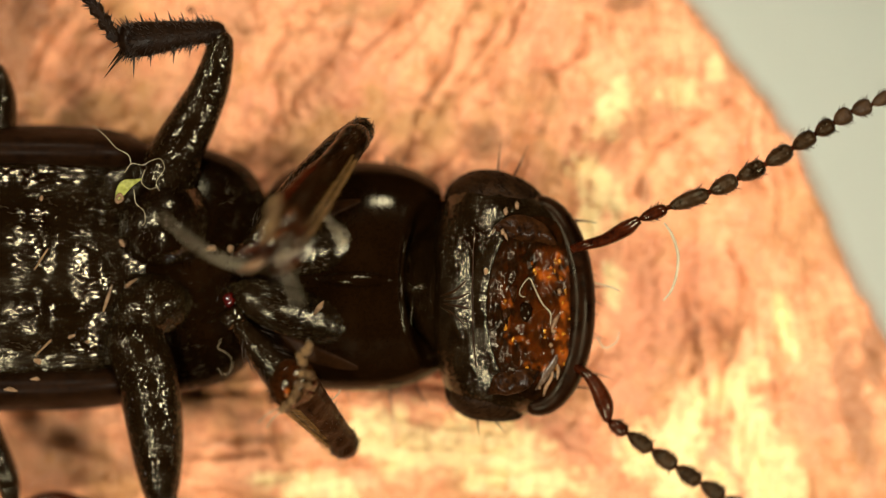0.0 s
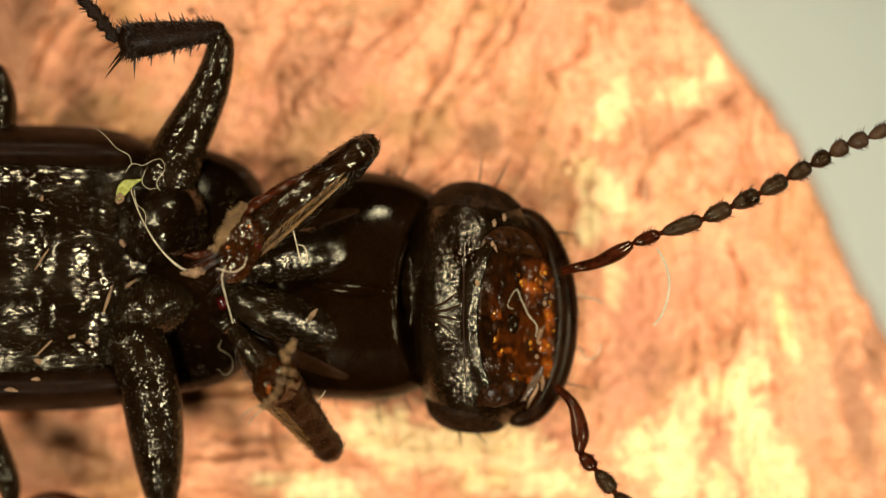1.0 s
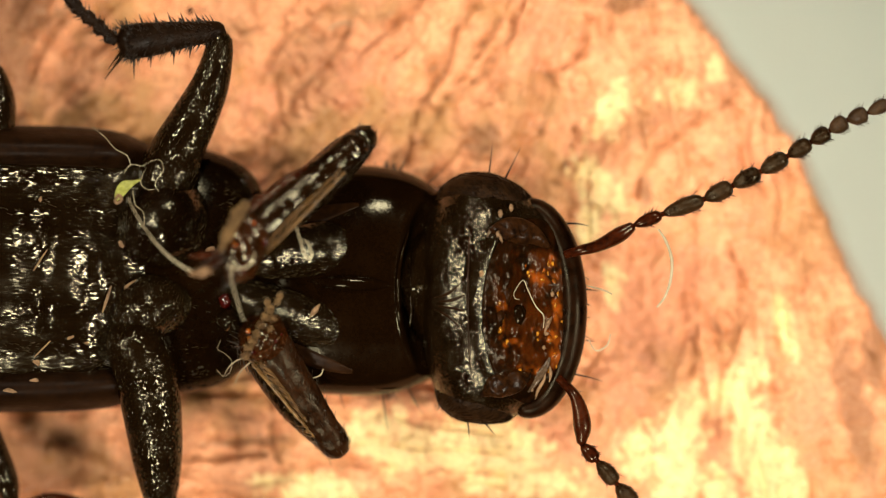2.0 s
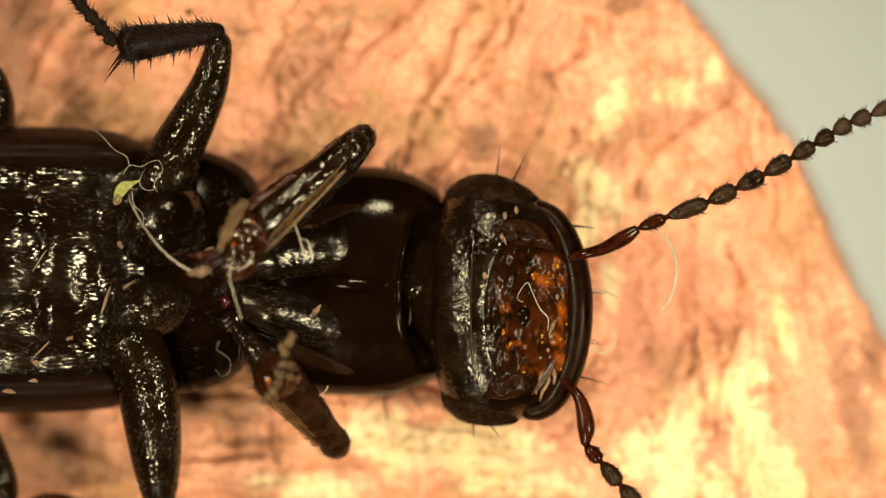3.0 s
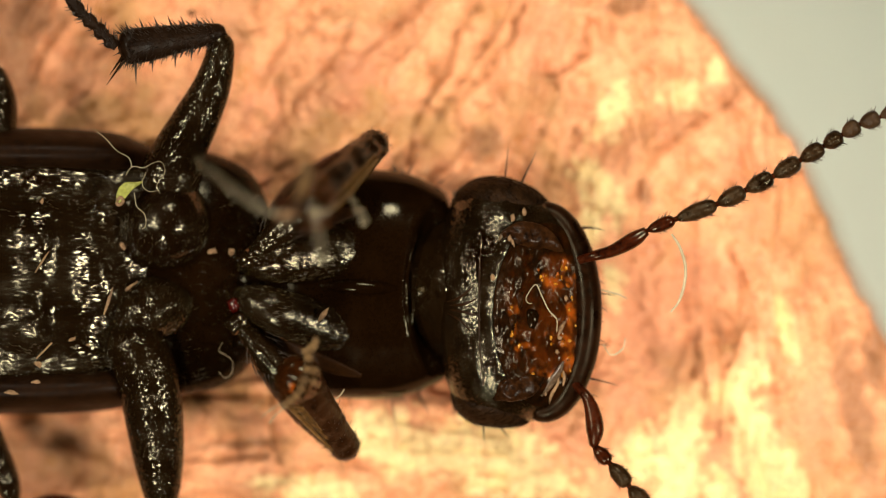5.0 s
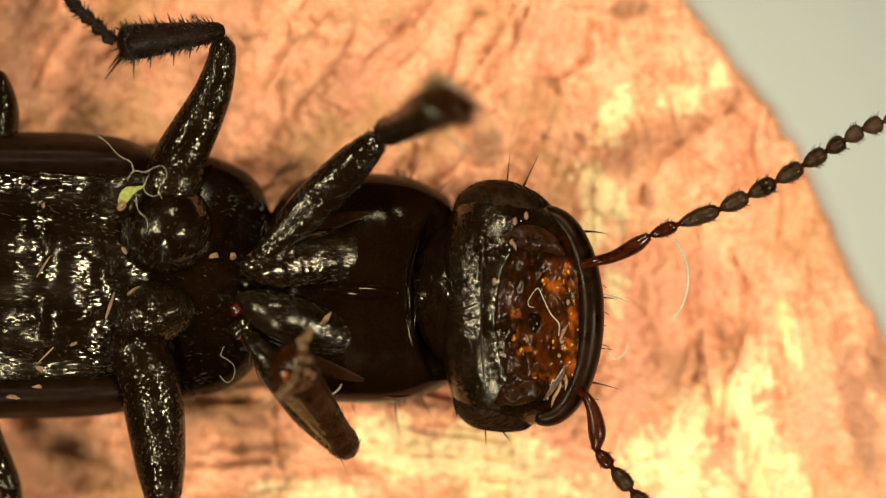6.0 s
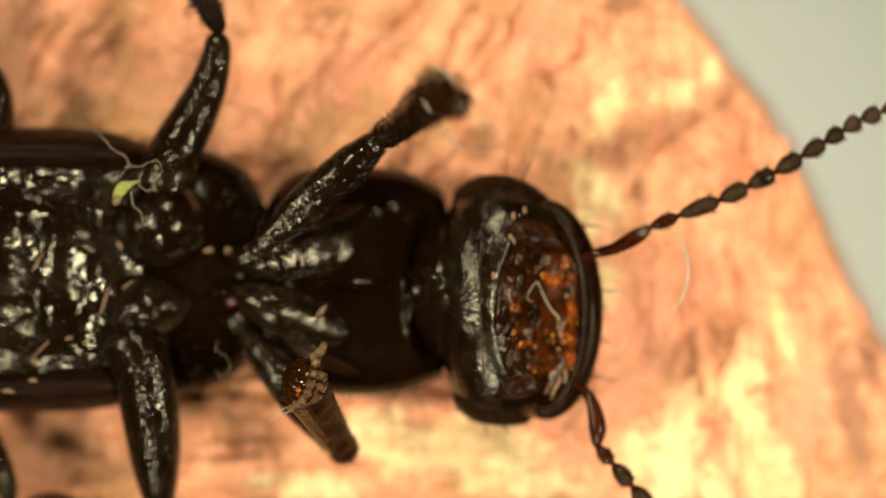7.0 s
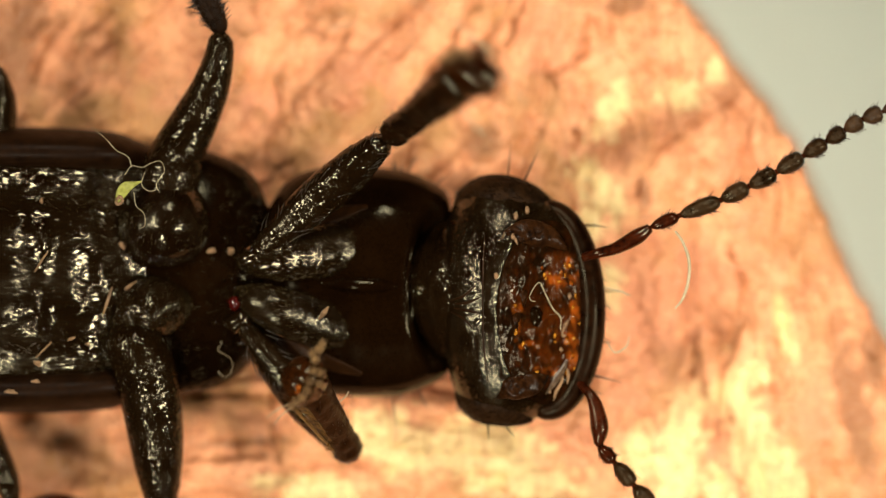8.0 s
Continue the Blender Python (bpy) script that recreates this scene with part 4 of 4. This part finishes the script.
def end_hair(tib, x0, x1, y, z, w, count, reach_, seed):
    """Long dark hairs that fan past the end of a shin."""
    rnd = random.Random(seed)
    bm = bmesh.new()
    for k in range(count):
        x, a = rnd.uniform(x0, x1), 2 * math.pi * rnd.random()
        bristle(bm, (x, y + w * 0.8 * math.cos(a), z + w * 0.7 * math.sin(a)), (x + rnd.uniform(0.4, 1.0) * reach_, y + 1.2 * w * math.cos(a), z + 0.9 * w * math.sin(a)), 1.2, place=along)
    part("end_hair", bm, HAIR, tib, own=True)["kind"] = "stuff"


leg_a, femur_a, tibia_a = foreleg((438, 452, 255), 325, 312, TIBIA)
leg_b, femur_b, tibia_b = foreleg((418, 566, 240), 300, 294, RUST)

# the first shin: brown outer edge, wet bulb, cream brush and a small foot with fibres caught in it
part("outer_edge", loft([(110, 24, 4, -6, 6), (150, 28, 8, -8, 10), (200, 33, 10, -8, 11), (245, 36, 11, -8, 12), (268, 34, 4, -8, 5)], 40, 18, place=along, lumps=3, size=14), REDDISH, tibia_a, "translucent red-brown edge of the shin", own=True)
golden_edge(tibia_a, [(72, -25, -16), (120, -30, -18), (180, -36, -18), (236, -41, -16), (262, -42, -12)], 5)
pad(tibia_a, [(238, 4, 8, -8, 8), (256, 2, 30, -12, 22), (280, -2, 40, -14, 27), (305, -12, 42, -14, 29), (330, -22, 36, -13, 26), (350, -28, 22, -11, 18), (360, -30, 4, -10, 4)], 312, "wet dark red-brown end of the shin")
for k in range(13):
    f = k / 12
    felt_knob(tibia_a, 250 + 86 * f, 43 - 34 * f ** 1.3, -20 - 10 * math.sin(math.pi * f), 7 + 3 * math.sin(math.pi * f) + 1.5 * math.sin(5 * k), (0.25 + 0.3 * math.sin(3 * k), 1, -0.6), 20 + k)
end_hair(tibia_a, 290, 350, -14, -10, 30, 100, 52, 4)
for rows in ([(340, 8, 10, -10, 9), (356, 16, 11, -10, 10), (368, 24, 9, -12, 9), (378, 31, 7, -12, 7), (388, 40, 2, -12, 2)], [(345, -4, 9, -10, 8), (362, 4, 10, -10, 9), (380, 10, 8, -12, 8), (396, 14, 2, -12, 2)]):
    part("claw", loft(rows, 30, 16, place=along, lumps=4, size=9), REDDISH, tibia_a, "small reddish foot", own=True)
part("claw_tip", loft([(372, -4, 3, -14, 3), (380, 0, 9, -16, 8), (393, 5, 10, -16, 9), (404, 12, 6, -16, 6), (410, 16, 2, -16, 2)], 26, 16, place=along, lumps=7, size=6), CRUMB, tibia_a, "pale felted foot tip", own=True)
for rows in ([(372, 0, -12, 1.3), (396, 12, -8, 2.2), (408, 44, 2, 1.7), (410, 90, 18, 1.5), (402, 140, 34, 1.2), (390, 180, 48, 1.0), (384, 190, 52, 0.7)], [(340, -20, -38, 1.2), (358, -34, -30, 1.4), (370, -60, -22, 1.2), (382, -92, -12, 1.0), (388, -108, -8, 0.7)],
             [(204, -40, -14, 1.0), (214, -64, -12, 1.1), (226, -94, -8, 1.3), (216, -98, -8, 1.5), (206, -78, -10, 1.0), (212, -66, -10, 0.7)], [(300, -30, -42, 0.8), (318, -40, -44, 1.3), (338, -36, -42, 1.2), (356, -14, -34, 0.9)]):
    part("fibre", thread(rows, 34, 6, along), FIBRE, tibia_a, "long pale grey fibre", own=True)

# the other shin: a crest of cream knobs across its wet end
golden_edge(tibia_b, [(60, -24, -10), (120, -32, -14), (190, -40, -16), (240, -46, -16)], 6)
pad(tibia_b, [(222, -4, 8, -8, 8), (242, -4, 34, -12, 24), (266, -4, 44, -14, 30), (288, -2, 42, -10, 32), (303, 0, 28, -4, 24), (310, 0, 5, -2, 5)], 294, "wet dark red-brown end of the shin")
for k, (x, y, z, r, lean) in enumerate(((304, 48, 0, 8, (0.6, 1, 0)), (310, 60, 2, 6, (0.6, 1, 0)), (303, 32, -12, 8, (1, 0.6, -0.4)), (314, 36, -6, 6, (1, 0.4, 0)), (300, 18, -27, 9, (1, 0.2, -0.8)), (296, 4, -36, 9, (0.6, 0, -1)),
                                          (290, -10, -43, 8, (0.5, -0.2, -1)), (284, -22, -43, 8, (0.4, -0.4, -1)), (276, -33, -38, 7, (0.3, -1, -0.6)), (264, -44, -30, 7, (0.3, -1, -0.3)), (286, 14, -44, 6, (0.2, 0.2, -1)), (294, 27, -32, 7, (0.5, 0.4, -1)))):
    felt_knob(tibia_b, x, y, z, r, lean, 80 + k)
end_hair(tibia_b, 240, 290, -14, -8, 40, 60, 26, 9)
bm = bmesh.new()
rnd = random.Random(31)
for k in range(44):
    x, a = 40 + 230 * rnd.random(), radians(rnd.uniform(160, 212))
    w = 24 + 18 * x / 294
    bristle(bm, (x, w * math.cos(a), -6 + w * 0.8 * math.sin(a)), (x + rnd.uniform(6, 16), (w + rnd.uniform(7, 13)) * math.cos(a), -6 + (w + 9) * 0.8 * math.sin(a)), 1.0, place=along)
part("brush", bm, GOLDEN, tibia_b, "pale glinting bristles", own=True)["kind"] = "stuff"
for rows in ([(258, -48, -20, 0.9), (262, -66, -18, 1.0), (258, -84, -14, 0.8), (250, -96, -10, 0.5)], [(246, -46, -20, 0.9), (240, -70, -16, 0.9), (226, -90, -12, 0.6)], [(150, 30, 0, 1.2), (146, 46, 4, 1.4), (152, 56, 4, 1.0)]):
    part("fibre", thread(rows, 20, 5, along), FIBRE, tibia_b, "short pale fibre", own=True)

# ---- scraps lying on the beetle ----
def scrap(name, bm, material, label, category):
    ob = part(name, bm, material, flat=name in ("crumb", "splinter"))
    return tagged(ob, label, category)


scrap("leaf_scrap", spine([(206, 354, 3, 272, 2), (213, 340, 9, 274, 3), (222, 328, 10, 276, 3), (236, 322, 5, 280, 3), (250, 317, 1, 282, 1)], 26, 14, 6), GREEN, "small yellow-green leaf scrap on the beetle's underside", "leaf scrap")
scrap("plant_ring", thread([(205, 350, 290, 3), (212, 344, 292, 3), (216, 352, 292, 3), (208, 358, 290, 3), (204, 352, 290, 3)], 20), CRUMB, "tiny pale ring of plant matter", "scrap")
for rows in ([(162, 222, 285, 1.2), (185, 240, 284, 2.0), (205, 262, 282, 2.2), (226, 274, 282, 2.4), (232, 292, 284, 2.4)],
             [(220, 306, 290, 1.6), (232, 290, 294, 2.2), (252, 292, 296, 2.2), (268, 284, 294, 2.2), (284, 282, 292, 2), (290, 300, 290, 2), (276, 322, 288, 1.8), (282, 338, 286, 1.6)],
             [(256, 300, 292, 1.6), (250, 322, 290, 2), (262, 334, 290, 2), (278, 332, 288, 1.5)],
             [(236, 336, 290, 2), (240, 360, 292, 2.2), (254, 374, 290, 2), (256, 394, 288, 1.8), (250, 400, 286, 1.2)],
             [(392, 600, 205, 1.4), (386, 616, 208, 1.8), (398, 624, 210, 1.8), (410, 636, 208, 1.8), (408, 656, 206, 1.8), (396, 664, 204, 1.6), (384, 652, 202, 1.2)]):
    rows = [(x + 3 * noise.noise(Vector((x, y, 1))), y + 3 * noise.noise(Vector((y, x, 2))), z - 8, 0.22 * r) for x, y, z, r in rows]
    scrap("fibre", thread(rows, 60, 5), FIBRE, "thin curled pale fibre caught on the beetle", "fibre")
for k, (x, y, z, a, b) in enumerate(((376, 440, 222, 13, 8), (408, 440, 236, 8, 9), (432, 452, 262, 6, 10), (125, 596, 258, 8, 7), (155, 606, 248, 6, 5), (66, 640, 232, 10, 8), (72, 352, 250, 5, 8), (215, 430, 250, 9, 7), (20, 690, 200, 16, 5), (60, 672, 214, 14, 5))):
    z = max([lie(ob, x, y, 0) for ob in beetle.children if ob.name.startswith(("meta", "meso", "middle_coxa", "wing"))] + [lie(bark_ob, x, y, 0)]) + 2
    scrap("crumb", crumb(x, y, z, (a * 0.75, b * 0.75), 0.5, k), CRUMB, "pale tan crumb on the black underside", "crumb")
for x0, y0, x1, y1, z, r in ((182, 552, 198, 504, 262, 3), (214, 514, 242, 494, 256, 3.6), (60, 478, 84, 440, 262, 1.6), (62, 630, 90, 602, 246, 1.6)):
    z = max(lie(ob, 0.5 * (x0 + x1), 0.5 * (y0 + y1), 0) for ob in beetle.children if ob.name.startswith(("meta", "meso", "middle_coxa"))) + 3
    scrap("splinter", spine([(x0, y0, 1, z, 1), (0.5 * (x0 + x1), 0.5 * (y0 + y1), r, z + 2, r * 0.6), (x1, y1, 1, z, 1)], 12, 8, 1), CRUMB, "slender tan splinter on the black underside", "splinter")
part("fleck", spine([(560, 562, 1, 262, 1), (569, 550, 5, 266, 3), (578, 538, 1, 262, 1)], 12, 8, 1), CRUMB, pro, "orange fleck")
part("hair", thread([(1186, 410, 150, 2.0), (1200, 432, 152, 2.8), (1210, 465, 152, 3.0), (1208, 500, 150, 2.8), (1198, 530, 148, 2.5), (1184, 548, 146, 1.6)], 30), FIBRE, ant_a, "long pale hair")
part("hair", thread([(1062, 505, 160, 1.2), (1090, 512, 160, 1.6), (1108, 520, 158, 1.2)], 14), FIBRE, head, "long pale hair")
part("hair", thread([(1066, 600, 160, 1.2), (1080, 620, 160, 1.5), (1100, 610, 158, 1.4), (1106, 590, 158, 1.0)], 14), FIBRE, head, "long pale hair")


scrap("fibre", thread([(582, 50, 24, 1.0), (600, 41, 26, 1.8), (622, 38, 24, 1.0)], 14, 5), FIBRE, "short white fibre lying on the bark", "fibre")
scrap("seed", crumb(337, 18, 22, (6, 7), 0.9, 3), REDDISH, "tiny dark red seed on the bark", "seed")


# ---- motion ----
def axis_pose(a, b, side):
    """A pose at a whose x runs to b and whose y is as near to side as it can be."""
    x = (b - a).normalized()
    z = x.cross(side).normalized()
    y = z.cross(x)
    m = Matrix((x, y, z)).transposed().to_4x4()
    m.translation = a
    return m


CLOCK = [0, 0.2, 0.25, 0.5, 0.7, 1.0, 1.25, 1.5, 1.7, 2.0, 2.4, 2.8, 3.0, 3.25, 3.5, 4.0, 4.5, 4.7, 5.0, 5.2, 5.4, 5.6, 5.8, 5.9, 6.0, 6.1, 6.2, 6.3, 6.4, 6.5, 6.6, 6.7, 6.8, 6.9, 7.0, 7.1, 7.2, 7.5, 8.0]
PRO_AT = [(0, -6, -3, -1.0), (0.5, -11, 4, 1.6), (1, -15, 5, 2.0), (1.5, -12, -1, 0.4), (3, -10, 1, 0.4), (3.5, -5, 3, 0.4), (4.5, 1, 3, 0.2), (6, 8, 15, 0), (6.5, 0, 0, 0), (7, -2, 3, 0), (8, 4, 4, 0)]
HEAD_AT = [(0, -10, -4, 0, 0), (0.2, -10, 4, 0, 0), (0.5, -46, 15, 0, -9), (1, -44, 17, 0, -9), (1.5, -33, -2, 0, -6), (3, -15, 2, 0.8, -1), (3.5, -9, 2, 0.6, 0), (4, -3, 6, 0.5, 0), (4.5, 0, 3, 0.4, 0), (6, 5, 13, 0.4, 0), (6.5, 0, 0, 0, 0), (7, 4, 4, 0, 0), (7.5, 6, 4, 0, 0), (8, 8, 4, 0, 0)]
ANT_A = [(0, -11, -15, -0.3), (0.5, -36, 28, 2.2), (1, -26, 25, 1.8), (1.5, -26, -8, 0.5), (3, -14, 1, 0), (3.5, -8, 0, 0), (4, -2, 2, 0), (4.5, 0, 0, 0), (6, 6, 14, 0), (6.5, 0, 0, 0), (7, 8, 0, -0.5), (8, 9, 0, -0.5)]
ANT_B = [(0, 2, -30, -15), (0.2, -6, 8, 0), (0.5, -28, 20, 0), (1, -25, 19, 0), (1.5, -25, 2, 0), (3, -15, 5, 0), (3.5, -7, 6, 0), (4, -3, 8, 0), (4.5, -1, 4, 0), (6, 4, 14, 0), (6.5, 0, 0, 0), (7, 6, 8, 0), (8, 9, 6, 0)]
KNEE_A = [(0, 642, 228), (0.5, 652, 238), (1, 656, 254), (1.5, 647, 246), (1.7, 643, 242), (2.8, 650, 252), (3, 646, 240), (3.5, 657, 246), (4, 664, 252), (4.5, 670, 250), (4.7, 674, 249), (5.8, 678, 236), (6.5, 680, 240), (7, 676, 243), (7.5, 682, 241), (8, 687, 243)]
TIP_A = [(0, 488, 425), (0.25, 492, 425), (0.5, 452, 430), (0.7, 432, 436), (1, 407, 440), (1.5, 412, 438), (1.7, 420, 440), (2.8, 410, 432), (3, 415, 436), (3.5, 422, 441), (4, 428, 444), (4.5, 434, 440), (4.7, 440, 432), (5.0, 540, 360), (5.2, 640, 280), (5.4, 720, 215), (5.8, 800, 155), (5.9, 770, 195), (6.0, 785, 190), (6.1, 800, 175), (6.2, 730, 225), (6.3, 760, 200), (6.4, 815, 165), (6.5, 805, 165), (6.6, 700, 205), (6.7, 780, 178), (6.8, 812, 155), (6.9, 812, 158), (7.0, 772, 176), (7.1, 800, 152), (7.2, 812, 142), (7.5, 818, 140), (8, 822, 136)]
KNEE_B = [(0, 620, 800), (0.5, 583, 817), (1, 592, 807), (1.5, 611, 802), (1.7, 611, 805), (2.8, 590, 807), (3, 606, 801), (3.5, 612, 805), (4.5, 620, 805), (5.8, 622, 803), (6.5, 617, 801), (7, 617, 812), (7.5, 617, 813), (8, 624, 809)]
TIP_B = [(0, 510, 665), (0.5, 495, 668), (1, 480, 660), (1.5, 497, 660), (1.6, 497, 655), (1.7, 455, 570), (2.0, 455, 575), (2.8, 475, 605), (3.0, 480, 650), (3.5, 510, 670), (4.5, 525, 668), (5.8, 510, 640), (6.2, 510, 640), (6.6, 520, 640), (7, 530, 665), (7.5, 535, 670), (8, 530, 660)]
SHIN = [(0, 395, 52, 208, 74), (1.5, 396, 52, 208, 76), (2.8, 395, 54, 206, 80), (3.5, 393, 56, 202, 84), (4.5, 396, 56, 207, 88), (5.8, 397, 56, 206, 84), (6.4, 393, 52, 200, 70), (6.5, 386, 42, 212, 10), (6.6, 388, 52, 300, -110), (7, 388, 54, 306, -116), (7.5, 387, 54, 306, -116), (8, 392, 56, 310, -114)]
FOOT = [(0, 208, 72, 130, -25), (1, 208, 72, 122, -16), (1.7, 208, 74, 102, 10), (2.8, 206, 78, 130, -14), (3.5, 203, 80, 96, 22), (4.7, 207, 84, 112, 12), (5.8, 206, 80, 125, 0), (6.4, 200, 66, 95, 20), (6.5, 212, 10, 110, -50), (6.6, 290, -120, 210, -220), (8, 300, -130, 220, -230)]


# the raised foreleg rubs to and fro, early and late
BEAT = [0.05 * k for k in range(13)] + [5.8 + 0.05 * k for k in range(45)]
CLOCK = sorted({round(t, 2) for t in BEAT} | {t for t in CLOCK if 0.6 < t < 5.8})
TIP_A = [(t, lerp(TIP_A, t)[0] + 32 * math.sin(10 * math.pi * t), lerp(TIP_A, t)[1] + (26 if t > 1 else -20) * math.sin(10 * math.pi * t)) if t < 0.61 or t > 5.79 else (t, *lerp(TIP_A, t)) for t in CLOCK]


def carry(ob, table, z):
    """Rows for a part that slides in the plan, turns about the upright and nods."""
    rest, base = ORIGIN[ob.name], ORIGIN[ob.parent.name]
    rows = []
    for t in CLOCK:
        dx, dy, turn, *nod = lerp(table, t)
        sx, sy = lerp(SWAY, t)
        m = Matrix.Translation(rest - base + Vector(((dx - sx) * U, (sy - dy) * U, z * U))) @ Matrix.Rotation(radians(-turn), 4, "Z") @ Matrix.Rotation(radians(-nod[0] if nod else 0), 4, "Y")
        rows.append((t, m))
    walk(ob, rows)


def still(table, t):
    """A point of the plan from a table of places in the view, freed of the stage's sway."""
    (x, y), (sx, sy) = lerp(table, t), lerp(SWAY, t)
    return x - sx, y - sy


def reach(a, xy, length, low):
    """The place over a point of the plan at that distance from a, above it."""
    z = 300.0
    for _ in range(6):
        b = P(xy[0], xy[1], z)
        d = math.hypot(b.x - a.x, b.y - a.y)
        z = a.z / U + math.sqrt(max((length * U) ** 2 - d * d, (low * U) ** 2)) / U
    return P(xy[0], xy[1], z)


def swing_leg(leg, fem, tib, root, knees, tips, size, knee_z):
    home = Matrix.Translation(-ORIGIN[beetle.name])
    rows_leg, rows_f, rows_t = [], [], []
    for t in CLOCK:
        dx, dy, _ = lerp(PRO_AT, t)
        sx, sy = lerp(SWAY, t)
        a = P(root[0] + dx - sx, root[1] + dy - sy, root[2])
        k = P(*still(knees, t), knee_z)
        side = Vector((0, 0, 1)).cross(k - a).normalized()
        e = reach(k, still(tips, t), size, 40)
        rows_leg.append((t, home @ Matrix.Translation(a)))
        rows_f.append((t, home @ axis_pose(a, k, side)))
        rows_t.append((t, home @ axis_pose(k + Vector((0, 0, 10 * U)), e, side)))
    walk(leg, rows_leg)
    walk(fem, rows_f)
    walk(tib, rows_t)


def motions():
    carry(pro, PRO_AT, 0)
    carry(head, HEAD_AT, 55)
    carry(ant_a, ANT_A, 110)
    carry(ant_b, ANT_B, 95)
    swing_leg(leg_a, femur_a, tibia_a, (438, 452, 255), KNEE_A, TIP_A, 312, 300)
    swing_leg(leg_b, femur_b, tibia_b, (418, 566, 240), KNEE_B, TIP_B, 294, 165)
    base = ORIGIN[beetle.name]
    rows_s, rows_f = [], []
    for t in CLOCK:
        x, y, tx, ty = lerp(SHIN, t)
        sx, sy = lerp(SWAY, t)
        x, y, tx, ty = x - sx, y - sy, tx - sx, ty - sy
        a, b = P(x, y, 216), P(tx, ty, 292)
        rows_s.append((t, Matrix.Translation(-base) @ axis_pose(a, b, Vector((0, 0, 1)).cross(b - a))))
        x, y, tx, ty = lerp(FOOT, t)
        x, y, tx, ty = x - sx, y - sy, tx - sx, ty - sy
        a, b = P(x, y, 288), P(tx, ty, 286)
        rows_f.append((t, Matrix.Translation(-base) @ axis_pose(a, b, Vector((0, 0, 1)).cross(b - a))))
    walk(shin, rows_s)
    walk(foot, rows_f)


motions()
